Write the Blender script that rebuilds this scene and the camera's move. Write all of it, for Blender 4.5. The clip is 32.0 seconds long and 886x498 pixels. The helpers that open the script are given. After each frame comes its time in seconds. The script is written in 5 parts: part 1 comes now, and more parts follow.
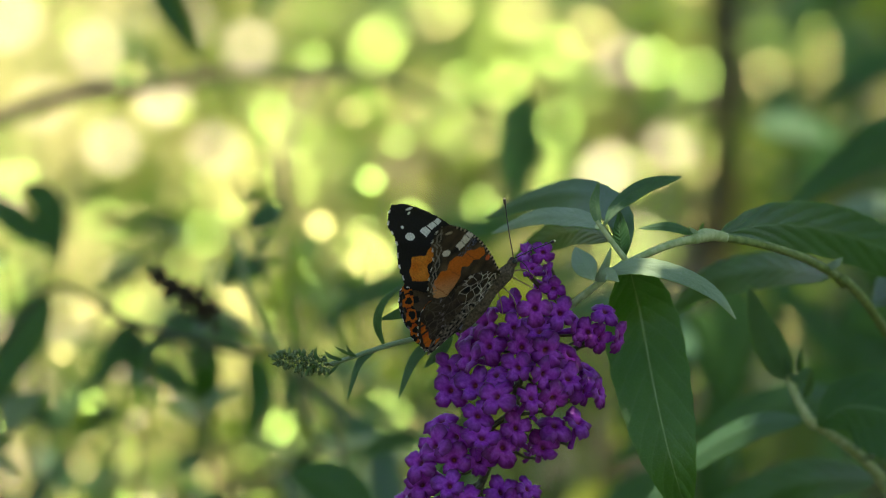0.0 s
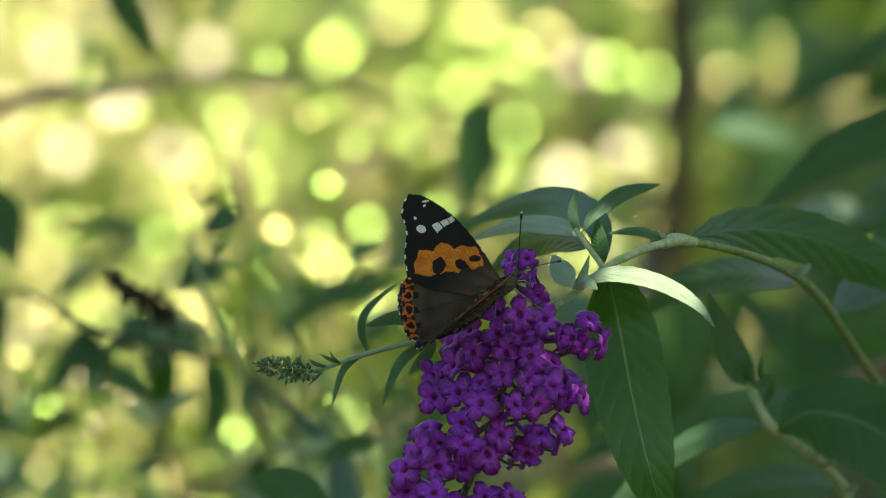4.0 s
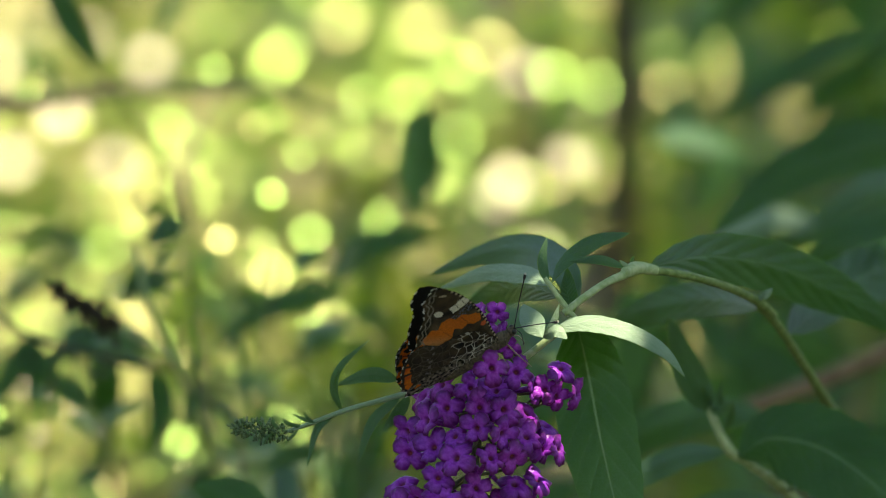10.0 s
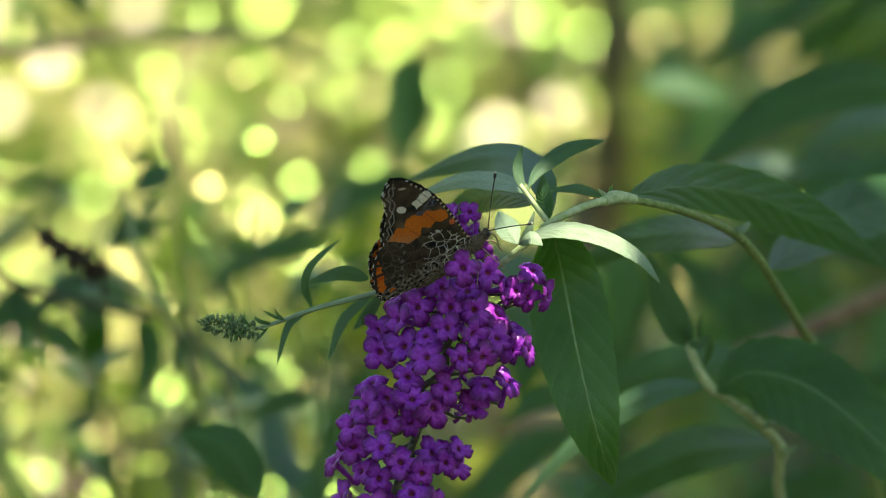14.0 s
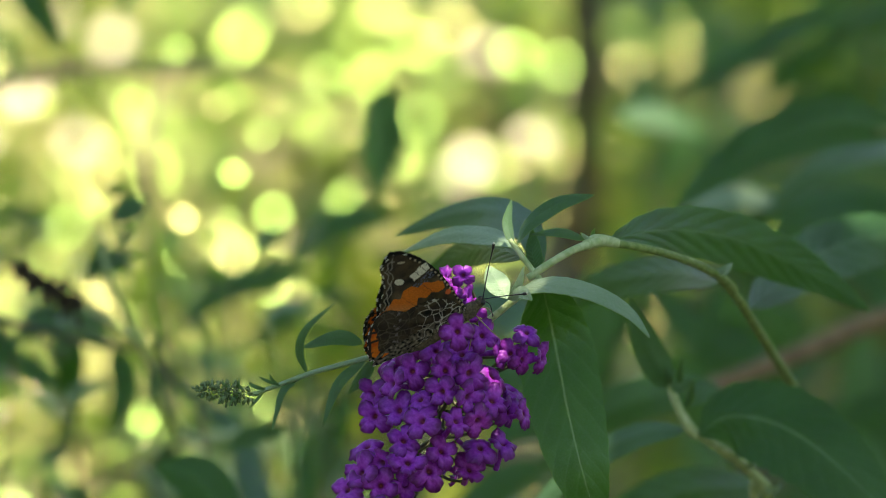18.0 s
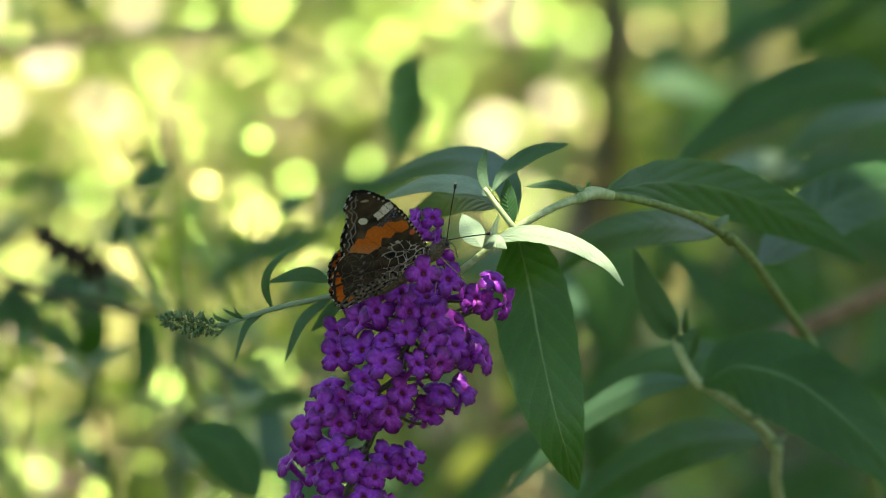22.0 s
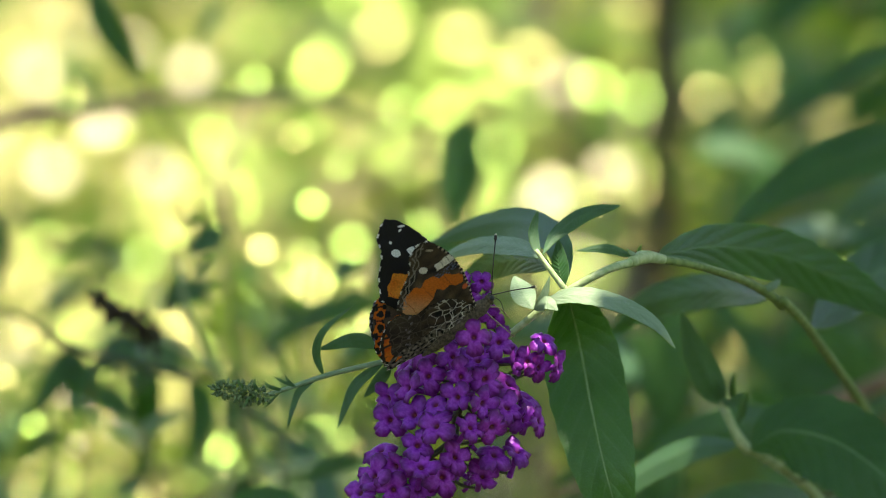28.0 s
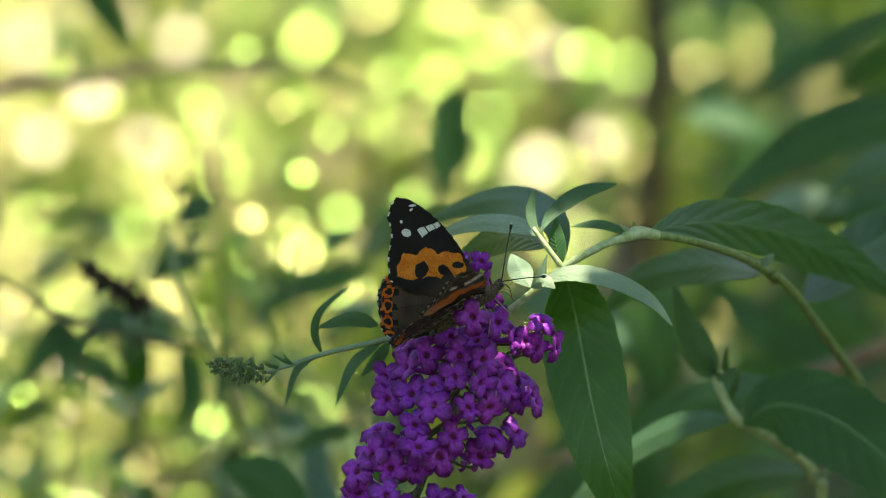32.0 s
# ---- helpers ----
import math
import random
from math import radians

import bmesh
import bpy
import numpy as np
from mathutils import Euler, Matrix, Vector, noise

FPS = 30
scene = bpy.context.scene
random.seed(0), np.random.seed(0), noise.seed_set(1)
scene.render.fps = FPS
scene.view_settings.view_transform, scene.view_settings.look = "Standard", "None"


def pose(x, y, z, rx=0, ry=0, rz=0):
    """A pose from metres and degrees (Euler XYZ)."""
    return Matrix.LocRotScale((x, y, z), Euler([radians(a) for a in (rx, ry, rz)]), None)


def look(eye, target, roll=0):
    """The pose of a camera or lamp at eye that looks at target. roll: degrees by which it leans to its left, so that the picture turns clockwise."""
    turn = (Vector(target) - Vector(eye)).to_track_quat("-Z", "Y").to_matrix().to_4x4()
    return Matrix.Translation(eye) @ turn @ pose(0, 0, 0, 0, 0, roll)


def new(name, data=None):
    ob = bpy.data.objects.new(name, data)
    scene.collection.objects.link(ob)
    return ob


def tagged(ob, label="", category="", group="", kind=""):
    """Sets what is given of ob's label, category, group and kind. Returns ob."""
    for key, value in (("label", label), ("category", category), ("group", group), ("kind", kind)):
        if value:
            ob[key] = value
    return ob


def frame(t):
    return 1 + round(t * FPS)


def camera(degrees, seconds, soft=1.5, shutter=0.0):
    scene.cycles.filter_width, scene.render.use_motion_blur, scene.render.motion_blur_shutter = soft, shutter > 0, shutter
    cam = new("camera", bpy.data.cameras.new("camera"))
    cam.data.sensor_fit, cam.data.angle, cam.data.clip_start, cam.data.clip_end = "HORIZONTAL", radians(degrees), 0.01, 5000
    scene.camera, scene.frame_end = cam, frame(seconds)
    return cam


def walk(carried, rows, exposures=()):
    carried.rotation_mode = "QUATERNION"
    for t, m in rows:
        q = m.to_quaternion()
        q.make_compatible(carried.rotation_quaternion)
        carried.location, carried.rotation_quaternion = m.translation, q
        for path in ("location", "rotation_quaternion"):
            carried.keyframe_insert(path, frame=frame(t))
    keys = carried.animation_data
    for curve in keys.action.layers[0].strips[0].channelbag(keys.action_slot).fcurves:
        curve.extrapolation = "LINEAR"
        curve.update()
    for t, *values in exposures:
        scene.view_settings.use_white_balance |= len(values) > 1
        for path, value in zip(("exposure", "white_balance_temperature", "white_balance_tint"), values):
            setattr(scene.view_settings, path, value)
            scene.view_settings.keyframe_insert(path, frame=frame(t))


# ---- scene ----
# The place is laid out from the viewpoint: u to the right and v down, in eighths of a
# millimetre on the plane of the flower, and far, the distance from the eye in metres.
EYE = Vector((0, 0, 1.2))
TILT = radians(12)
RIGHT = Vector((1, 0, 0))
AHEAD = Vector((0, math.cos(TILT), -math.sin(TILT)))
ABOVE = Vector((0, math.sin(TILT), math.cos(TILT)))
REACH = 1.6
SCALE = 12800.0


def at(u, v, far=REACH):
    return EYE + far * (AHEAD + RIGHT * (u - 784) / SCALE + ABOVE * (441 - v) / SCALE)


def shift(u, v, far=REACH):
    return far * (RIGHT * u - ABOVE * v) / SCALE


# ---- camera and its way ----
cam = camera(2 * math.degrees(math.atan(784 / SCALE)), 32.0, soft=0.8)
cam.data.dof.use_dof = True
cam.data.dof.focus_distance = REACH - 0.006
cam.data.dof.aperture_fstop = cam.data.lens / 22.0
walk(cam, [(t, look(EYE, at(784 - u, 441 - v))) for t, u, v in (
    (0, 226, 70), (0.5, 223, 62), (1, 216, 57), (1.5, 204, 53), (2, 199, 61), (2.5, 189, 74), (3, 182, 78), (3.5, 164, 72), (5.5, 126, 104), (6, 114, 103), (6.5, 100, 107), (7, 87, 111), (7.5, 87, 125), (8, 75, 135), (8.5, 66, 131), (9, 54, 126), (9.5, 54, 123), (10, 50, 94), (10.5, 41, 43), (11, 32, 3), (11.5, 24, 4), (12, 10, 26), (12.5, 2, 15), (13, 0, 0), (13.5, 30, 0), (15.5, 24, 15), (16, 21, 45), (16.5, 11, 61), (17, 8, 65), (17.5, 0, 55), (18, -16, 57), (18.5, -14, 60), (19, 1, 48), (19.5, -4, 29), (20, -4, 20), (20.5, -3, 4), (21, -9, -5), (21.5, -12, -7), (22, 25, -3), (22.5, 35, 15), (23, 41, 45), (23.5, 47, 60), (24, 53, 55), (24.5, 51, 44), (25, 78, 51), (25.5, 100, 63), (27.5, 129, 100), (28, 122, 112), (28.5, 120, 117), (29, 113, 115), (29.5, 101, 110), (30, 109, 109), (30.5, 116, 105), (31, 119, 81), (31.5, 105, 59), (32, 104, 58))],
    exposures=[(0, 1.68, 7350, 6), (3, 1.74, 7350, 6), (9, 1.78, 7350, 6), (11, 1.68, 7350, 6), (13.5, 1.86, 7350, 6), (15.5, 1.97, 7350, 6), (23, 1.98, 7350, 6), (25.5, 1.98, 7350, 6), (28, 1.99, 7350, 6), (32, 1.9, 7350, 6)])

# ---- light ----
SUN = Vector((0.16, -0.12, 0.98)).normalized()
world = bpy.data.worlds.new("world")
scene.world = world
world.use_nodes = True
wn = world.node_tree
sky = wn.nodes.new("ShaderNodeTexSky")
sky.sky_type = "NISHITA"
sky.sun_disc = False
sky.sun_elevation = math.asin(SUN.z)
sky.sun_rotation = math.atan2(SUN.x, SUN.y)
wn.links.new(sky.outputs[0], wn.nodes["Background"].inputs[0])
wn.nodes["Background"].inputs[1].default_value = 0.085
sun_data = bpy.data.lights.new("sun", "SUN")
sun_data.energy, sun_data.angle, sun_data.color = 3.6, radians(0.5), (1.0, 0.95, 0.84)
sun = new("sun", sun_data)
sun.matrix_world = look(SUN * 20, (0, 0, 0))


# ---- materials ----
def node_mat(name):
    m = bpy.data.materials.new(name)
    m.use_nodes = True
    return m, m.node_tree, m.node_tree.nodes["Principled BSDF"]


def ramp(tree, fac, stops):
    r = tree.nodes.new("ShaderNodeValToRGB")
    while len(r.color_ramp.elements) < len(stops):
        r.color_ramp.elements.new(0.5)
    for e, (p, c) in zip(r.color_ramp.elements, stops):
        e.position, e.color = p, (*c, 1)
    tree.links.new(fac, r.inputs[0])
    return r.outputs[0]


def noise_tex(tree, scale, detail=3.0, vector=None):
    n = tree.nodes.new("ShaderNodeTexNoise")
    n.inputs["Scale"].default_value, n.inputs["Detail"].default_value = scale, detail
    if vector is None:
        vector = tree.nodes.new("ShaderNodeTexCoord").outputs["Object"]
    tree.links.new(vector, n.inputs["Vector"])
    return n.outputs[0]


def calc(tree, op, a, b=None):
    n = tree.nodes.new("ShaderNodeMath")
    n.operation = op
    for i, x in enumerate((a, b)):
        if x is None:
            continue
        if isinstance(x, (int, float)):
            n.inputs[i].default_value = x
        else:
            tree.links.new(x, n.inputs[i])
    return n.outputs[0]


def mixed(tree, fac, a, b, kind="MIX"):
    n = tree.nodes.new("ShaderNodeMix")
    n.data_type, n.blend_type = "RGBA", kind
    for sock, x in ((n.inputs["Factor"], fac), (n.inputs["A"], a), (n.inputs["B"], b)):
        if isinstance(x, tuple):
            sock.default_value = (*x, 1)
        elif isinstance(x, (int, float)):
            sock.default_value = x
        else:
            tree.links.new(x, sock)
    return n.outputs["Result"]


def bumped(tree, bsdf, height, strength, distance=0.001):
    b = tree.nodes.new("ShaderNodeBump")
    b.inputs["Strength"].default_value, b.inputs["Distance"].default_value = strength, distance
    tree.links.new(height, b.inputs["Height"])
    tree.links.new(b.outputs[0], bsdf.inputs["Normal"])


def through_light(m, tree, bsdf, colour, amount):
    """Lets part of the light shine through a thin blade."""
    tr, mix = tree.nodes.new("ShaderNodeBsdfTranslucent"), tree.nodes.new("ShaderNodeMixShader")
    if isinstance(colour, tuple):
        tr.inputs[0].default_value = (*colour, 1)
    else:
        tree.links.new(colour, tr.inputs[0])
    mix.inputs[0].default_value = amount
    tree.links.new(bsdf.outputs[0], mix.inputs[1])
    tree.links.new(tr.outputs[0], mix.inputs[2])
    tree.links.new(mix.outputs[0], tree.nodes["Material Output"].inputs[0])


def leaf_mat(name, dark, light, vein, glow, amount=0.45, rough=0.5, felt=0.0):
    """A blade with midrib, side veins, a fine net and a mottled colour; U runs along, V across."""
    m, tree, bsdf = node_mat(name)
    uv = tree.nodes.new("ShaderNodeUVMap")
    sep = tree.nodes.new("ShaderNodeSeparateXYZ")
    tree.links.new(uv.outputs[0], sep.inputs[0])
    u, v = sep.outputs[0], calc(tree, "ABSOLUTE", calc(tree, "SUBTRACT", sep.outputs[1], 0.5))
    wave = calc(tree, "SINE", calc(tree, "MULTIPLY", calc(tree, "SUBTRACT", u, calc(tree, "MULTIPLY", v, 0.34)), 75.0))
    side = calc(tree, "POWER", calc(tree, "MAXIMUM", wave, 0.0), 9.0)
    rib = calc(tree, "LESS_THAN", calc(tree, "ADD", v, calc(tree, "MULTIPLY", u, 0.011)), 0.018)
    lines = calc(tree, "MAXIMUM", calc(tree, "MULTIPLY", side, 0.06 if felt > 0.15 else 0.12), rib)
    cells = tree.nodes.new("ShaderNodeTexVoronoi")
    cells.feature = "DISTANCE_TO_EDGE"
    cells.inputs["Scale"].default_value = 520.0
    coord = tree.nodes.new("ShaderNodeTexCoord").outputs["Object"]
    tree.links.new(coord, cells.inputs["Vector"])
    big, fine = noise_tex(tree, 60.0, 3.0, coord), noise_tex(tree, 3200.0, 2.0, coord)
    colour = ramp(tree, big, ((0.35, dark), (0.68, light)))
    info = tree.nodes.new("ShaderNodeObjectInfo")
    colour = mixed(tree, calc(tree, "MULTIPLY", info.outputs["Random"], 0.35), colour, light)
    if felt:
        colour = mixed(tree, calc(tree, "MULTIPLY", ramp(tree, fine, ((0.45, (0, 0, 0)), (0.7, (1, 1, 1)))), felt), colour, (0.42, 0.5, 0.4))
    colour = mixed(tree, lines, colour, vein)
    tree.links.new(colour, bsdf.inputs["Base Color"])
    bsdf.inputs["Roughness"].default_value = rough
    bsdf.inputs["Specular IOR Level"].default_value = 0.46
    net = calc(tree, "MINIMUM", calc(tree, "MULTIPLY", cells.outputs["Distance"], 8.0), 0.12 if felt > 0.3 else 0.16)
    height = calc(tree, "SUBTRACT", calc(tree, "ADD", net, calc(tree, "MULTIPLY", fine, 0.3)), lines)
    quilt = calc(tree, "ADD", calc(tree, "MULTIPLY", wave, -0.02 if felt > 0.15 else -0.15), calc(tree, "MULTIPLY", big, 0.9))
    bumped(tree, bsdf, calc(tree, "ADD", height, quilt), 0.65, 0.0008)
    shine = mixed(tree, lines, glow, tuple(c * 0.6 for c in glow))
    through_light(m, tree, bsdf, shine, amount)
    return m


LEAF = leaf_mat("leaf green", (0.014, 0.068, 0.018), (0.034, 0.115, 0.034), (0.2, 0.36, 0.14), (0.3, 0.62, 0.06), 0.34, 0.38, 0.08)
BROAD = leaf_mat("broad leaf green", (0.036, 0.12, 0.028), (0.085, 0.205, 0.055), (0.34, 0.5, 0.2), (0.3, 0.62, 0.06), 0.34, 0.34, 0.1)
YOUNG = leaf_mat("young felted leaf", (0.03, 0.1, 0.04), (0.06, 0.16, 0.06), (0.12, 0.22, 0.1), (0.3, 0.5, 0.1), 0.28, 0.45, 0.2)
FELT = leaf_mat("pale felted leaf", (0.15, 0.26, 0.14), (0.29, 0.4, 0.24), (0.34, 0.45, 0.28), (0.35, 0.5, 0.2), 0.2, 0.55, 0.6)
UNDER = leaf_mat("felted leaf underside", (0.06, 0.14, 0.06), (0.11, 0.2, 0.095), (0.17, 0.26, 0.14), (0.4, 0.62, 0.1), 0.42, 0.6, 0.22)


def stem_mat(name, a, b, scale=260.0, rough=0.65):
    m, tree, bsdf = node_mat(name)
    colour = ramp(tree, noise_tex(tree, scale, 4.0), ((0.35, a), (0.65, b)))
    tree.links.new(colour, bsdf.inputs["Base Color"])
    bsdf.inputs["Roughness"].default_value = rough
    bumped(tree, bsdf, noise_tex(tree, scale * 5, 3.0), 0.4, 0.0004)
    return m


# OLIVE has the arch's shade put into its colour; STEM is the lit copy
OLIVE = stem_mat("shaded olive stem", (0.13, 0.2, 0.05), (0.24, 0.32, 0.11), 500.0)
STEM = stem_mat("green stem", (0.3, 0.4, 0.17), (0.5, 0.57, 0.32), 700.0)
WOOD = stem_mat("brown twig", (0.09, 0.06, 0.04), (0.2, 0.14, 0.09))
TAN_WOOD = stem_mat("tan wood", (0.14, 0.085, 0.04), (0.26, 0.17, 0.09))
BARK = stem_mat("dark bark", (0.03, 0.024, 0.018), (0.08, 0.06, 0.045), 60.0, 0.85)
BROWN_BARK = stem_mat("brown bark", (0.045, 0.034, 0.018), (0.11, 0.082, 0.045), 60.0, 0.85)
DEAD = stem_mat("withered flower head", (0.02, 0.015, 0.01), (0.07, 0.05, 0.03), 900.0, 0.9)
BUD = stem_mat("green bud", (0.07, 0.13, 0.05), (0.18, 0.26, 0.12), 900.0, 0.8)
STALK = stem_mat("dark flower stalk", (0.05, 0.05, 0.025), (0.12, 0.12, 0.05), 600.0, 0.6)


def petal_mat():
    m, tree, bsdf = node_mat("purple petal")
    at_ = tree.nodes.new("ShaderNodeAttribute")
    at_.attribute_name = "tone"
    info = tree.nodes.new("ShaderNodeObjectInfo")
    grain = noise_tex(tree, 1500.0, 3.0)
    petal = ramp(tree, info.outputs["Random"], ((0.0, (0.14, 0.01, 0.28)), (0.5, (0.21, 0.013, 0.3)), (1.0, (0.23, 0.008, 0.2))))
    petal = mixed(tree, 0.45, petal, ramp(tree, grain, ((0.3, (0.06, 0.003, 0.11)), (0.7, (0.34, 0.06, 0.5)))))
    # a paler sheen mid-lobe and shade at the edges, put into the colour
    inner = ramp(tree, at_.outputs["Fac"], ((0.25, (1.5, 1.7, 1.6)), (0.6, (1.25, 1.5, 1.4)), (0.97, (0.42, 0.34, 0.36))))
    petal = mixed(tree, 1.0, petal, inner, "MULTIPLY")
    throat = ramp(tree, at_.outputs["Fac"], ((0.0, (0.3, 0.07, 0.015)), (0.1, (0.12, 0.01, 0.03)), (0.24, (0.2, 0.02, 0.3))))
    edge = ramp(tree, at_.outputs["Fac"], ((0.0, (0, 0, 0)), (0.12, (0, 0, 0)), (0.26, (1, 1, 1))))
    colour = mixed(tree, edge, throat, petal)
    tree.links.new(colour, bsdf.inputs["Base Color"])
    bsdf.inputs["Roughness"].default_value = 0.36
    bsdf.inputs["Specular IOR Level"].default_value = 0.42
    bsdf.inputs["Specular Tint"].default_value = (0.85, 0.62, 1.0, 1)
    bumped(tree, bsdf, grain, 0.7, 0.0003)
    through_light(m, tree, bsdf, (0.6, 0.05, 0.6), 0.12)
    return m


PETAL = petal_mat()


def ground_mat():
    m, tree, bsdf = node_mat("soil, litter and grass")
    coarse, patch, fine = noise_tex(tree, 1.6, 3.0), noise_tex(tree, 8.0, 3.0), noise_tex(tree, 60.0, 4.0)
    soil = ramp(tree, fine, ((0.3, (0.012, 0.01, 0.005)), (0.5, (0.028, 0.022, 0.01)), (0.72, (0.06, 0.048, 0.024))))
    green = ramp(tree, fine, ((0.3, (0.01, 0.018, 0.004)), (0.7, (0.035, 0.05, 0.009))))
    litter = ramp(tree, fine, ((0.3, (0.04, 0.033, 0.012)), (0.65, (0.09, 0.07, 0.028))))
    colour = mixed(tree, ramp(tree, coarse, ((0.42, (0, 0, 0)), (0.58, (1, 1, 1)))), soil, green)
    colour = mixed(tree, ramp(tree, patch, ((0.55, (0, 0, 0)), (0.62, (1, 1, 1)))), colour, litter)
    tree.links.new(colour, bsdf.inputs["Base Color"])
    bsdf.inputs["Roughness"].default_value = 0.9
    bumped(tree, bsdf, fine, 0.8, 0.02)
    return m


def foliage_mat(name, a, b, c, glow, amount, rough=0.45, sheen=(1.0, 1.0, 1.0)):
    m, tree, bsdf = node_mat(name)
    geo = tree.nodes.new("ShaderNodeNewGeometry")
    colour = ramp(tree, geo.outputs["Random Per Island"], ((0.0, a), (0.5, b), (1.0, c)))
    colour = mixed(tree, 0.3, colour, ramp(tree, noise_tex(tree, 90.0), ((0.3, a), (0.7, c))))
    tree.links.new(colour, bsdf.inputs["Base Color"])
    bsdf.inputs["Roughness"].default_value = rough
    # sheen tints sun glints towards the hue of light through a leaf
    bsdf.inputs["Specular Tint"].default_value = (*sheen, 1)
    bsdf.inputs["Specular IOR Level"].default_value = 0.5 if rough < 0.4 else 0.2
    through_light(m, tree, bsdf, glow, amount)
    return m


def litter_mat():
    m, tree, bsdf = node_mat("pale dry litter")
    fine, mid_ = noise_tex(tree, 70.0, 4.0), noise_tex(tree, 14.0, 3.0)
    colour = ramp(tree, fine, ((0.3, (0.18, 0.165, 0.05)), (0.55, (0.43, 0.39, 0.14)), (0.75, (0.64, 0.57, 0.28))))
    colour = mixed(tree, ramp(tree, mid_, ((0.5, (0, 0, 0)), (0.62, (1, 1, 1)))), colour, (0.06, 0.09, 0.01))
    tree.links.new(colour, bsdf.inputs["Base Color"])
    bsdf.inputs["Roughness"].default_value = 0.9
    bsdf.inputs["Specular IOR Level"].default_value = 0.15
    bumped(tree, bsdf, fine, 0.8, 0.01)
    return m


LITTER = litter_mat()
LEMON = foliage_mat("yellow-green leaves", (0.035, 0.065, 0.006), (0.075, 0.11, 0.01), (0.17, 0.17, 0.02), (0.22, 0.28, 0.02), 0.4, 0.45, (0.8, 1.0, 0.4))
GROUND = ground_mat()
LIME = foliage_mat("sunlit lime leaves", (0.035, 0.085, 0.01), (0.07, 0.14, 0.015), (0.14, 0.2, 0.02), (0.3, 0.45, 0.03), 0.4, 0.45, (0.7, 1.0, 0.4))
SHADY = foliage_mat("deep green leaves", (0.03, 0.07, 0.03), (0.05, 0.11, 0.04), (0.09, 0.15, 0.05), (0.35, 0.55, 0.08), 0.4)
WAXY = foliage_mat("waxy sunlit leaves", (0.03, 0.075, 0.01), (0.06, 0.12, 0.015), (0.12, 0.16, 0.02), (0.25, 0.36, 0.04), 0.25, 0.22, (0.7, 1.0, 0.2))
STRAW = foliage_mat("waxy yellow leaves", (0.07, 0.08, 0.015), (0.13, 0.13, 0.02), (0.2, 0.17, 0.04), (0.35, 0.35, 0.05), 0.25, 0.22, (1.0, 0.92, 0.36))
MOSS = foliage_mat("olive leaves", (0.03, 0.05, 0.01), (0.06, 0.085, 0.014), (0.1, 0.12, 0.025), (0.22, 0.3, 0.03), 0.4, 0.5)
# brighter copies of the leaf colours, for leaves that stand in for sun glints
GLEAM = foliage_mat("green sun-glint leaves", (0.12, 0.26, 0.02), (0.17, 0.34, 0.03), (0.24, 0.42, 0.05), (0.4, 0.6, 0.05), 0.2, 0.22, (0.6, 1.0, 0.2))
GILT = foliage_mat("yellowish sun-glint leaves", (0.26, 0.27, 0.05), (0.36, 0.36, 0.08), (0.44, 0.4, 0.1), (0.6, 0.6, 0.1), 0.2, 0.22, (1.0, 0.95, 0.35))
# cream colour and tint imitate pale spots of sunlight
PALE = foliage_mat("cream sun-glint leaves", (0.62, 0.5, 0.38), (0.7, 0.58, 0.45), (0.75, 0.66, 0.52), (0.7, 0.55, 0.4), 0.1, 0.34, (1.0, 0.84, 0.64))


# ---- building blocks ----
def mesh_of(name, bm, material):
    me = bpy.data.meshes.new(name)
    bm.to_mesh(me)
    bm.free()
    for mat in (material if isinstance(material, (list, tuple)) else [material]):
        me.materials.append(mat)
    for p in me.polygons:
        p.use_smooth = True
    return me


def part(name, bm, material, parent, label="", origin=None):
    """Links a mesh, built in the parent's space, as one part of its thing."""
    me = bm if isinstance(bm, bpy.types.Mesh) else mesh_of(name, bm, material)
    ob = new(name, me)
    ob.parent = parent
    if origin is not None:
        ob.matrix_basis = origin
    if label:
        ob["label"] = label
    return ob


def thing(name, place, label, category, group="", kind=""):
    return tagged_at(new(name), place, label, category, group, kind)


def tagged_at(ob, place, label, category, group, kind):
    ob.location = place
    return tagged(ob, label, category, group, kind)


def bezier(points, n):
    """Points along a smooth curve through the given ones."""
    pts = [Vector(p) for p in points]
    out = []
    ext = [2 * pts[0] - pts[1], *pts, 2 * pts[-1] - pts[-2]]
    for i in range(len(pts) - 1):
        a, b, c, d = ext[i:i + 4]
        for k in range(n):
            t = k / n
            out.append(0.5 * (2 * b + (c - a) * t + (2 * a - 5 * b + 4 * c - d) * t * t + (3 * b - a - 3 * c + d) * t ** 3))
    out.append(pts[-1])
    return out


def tube(bm, points, radii, sides=8, steps=5, lump=0.0, rng=random):
    """A round, tapered stem along a smooth line."""
    path = bezier(points, steps)
    rings = []
    for i, p in enumerate(path):
        f = i / (len(path) - 1) * (len(radii) - 1)
        k = min(int(f), len(radii) - 2)
        r = radii[k] + (radii[k + 1] - radii[k]) * (f - k)
        along = (path[min(i + 1, len(path) - 1)] - path[max(i - 1, 0)]).normalized()
        a = along.orthogonal().normalized() if not rings else (last_a - along * last_a.dot(along)).normalized()
        last_a = a
        b = along.cross(a)
        rings.append([bm.verts.new(p + (a * math.cos(s * math.tau / sides) + b * math.sin(s * math.tau / sides)) * r * (1 + lump * (rng.random() - 0.5)))
                      for s in range(sides)])
    for r0, r1 in zip(rings, rings[1:]):
        for s in range(sides):
            bm.faces.new((r0[s], r0[(s + 1) % sides], r1[(s + 1) % sides], r1[s]))
    bm.faces.new(rings[0][::-1])
    bm.faces.new(rings[-1])
    return bm


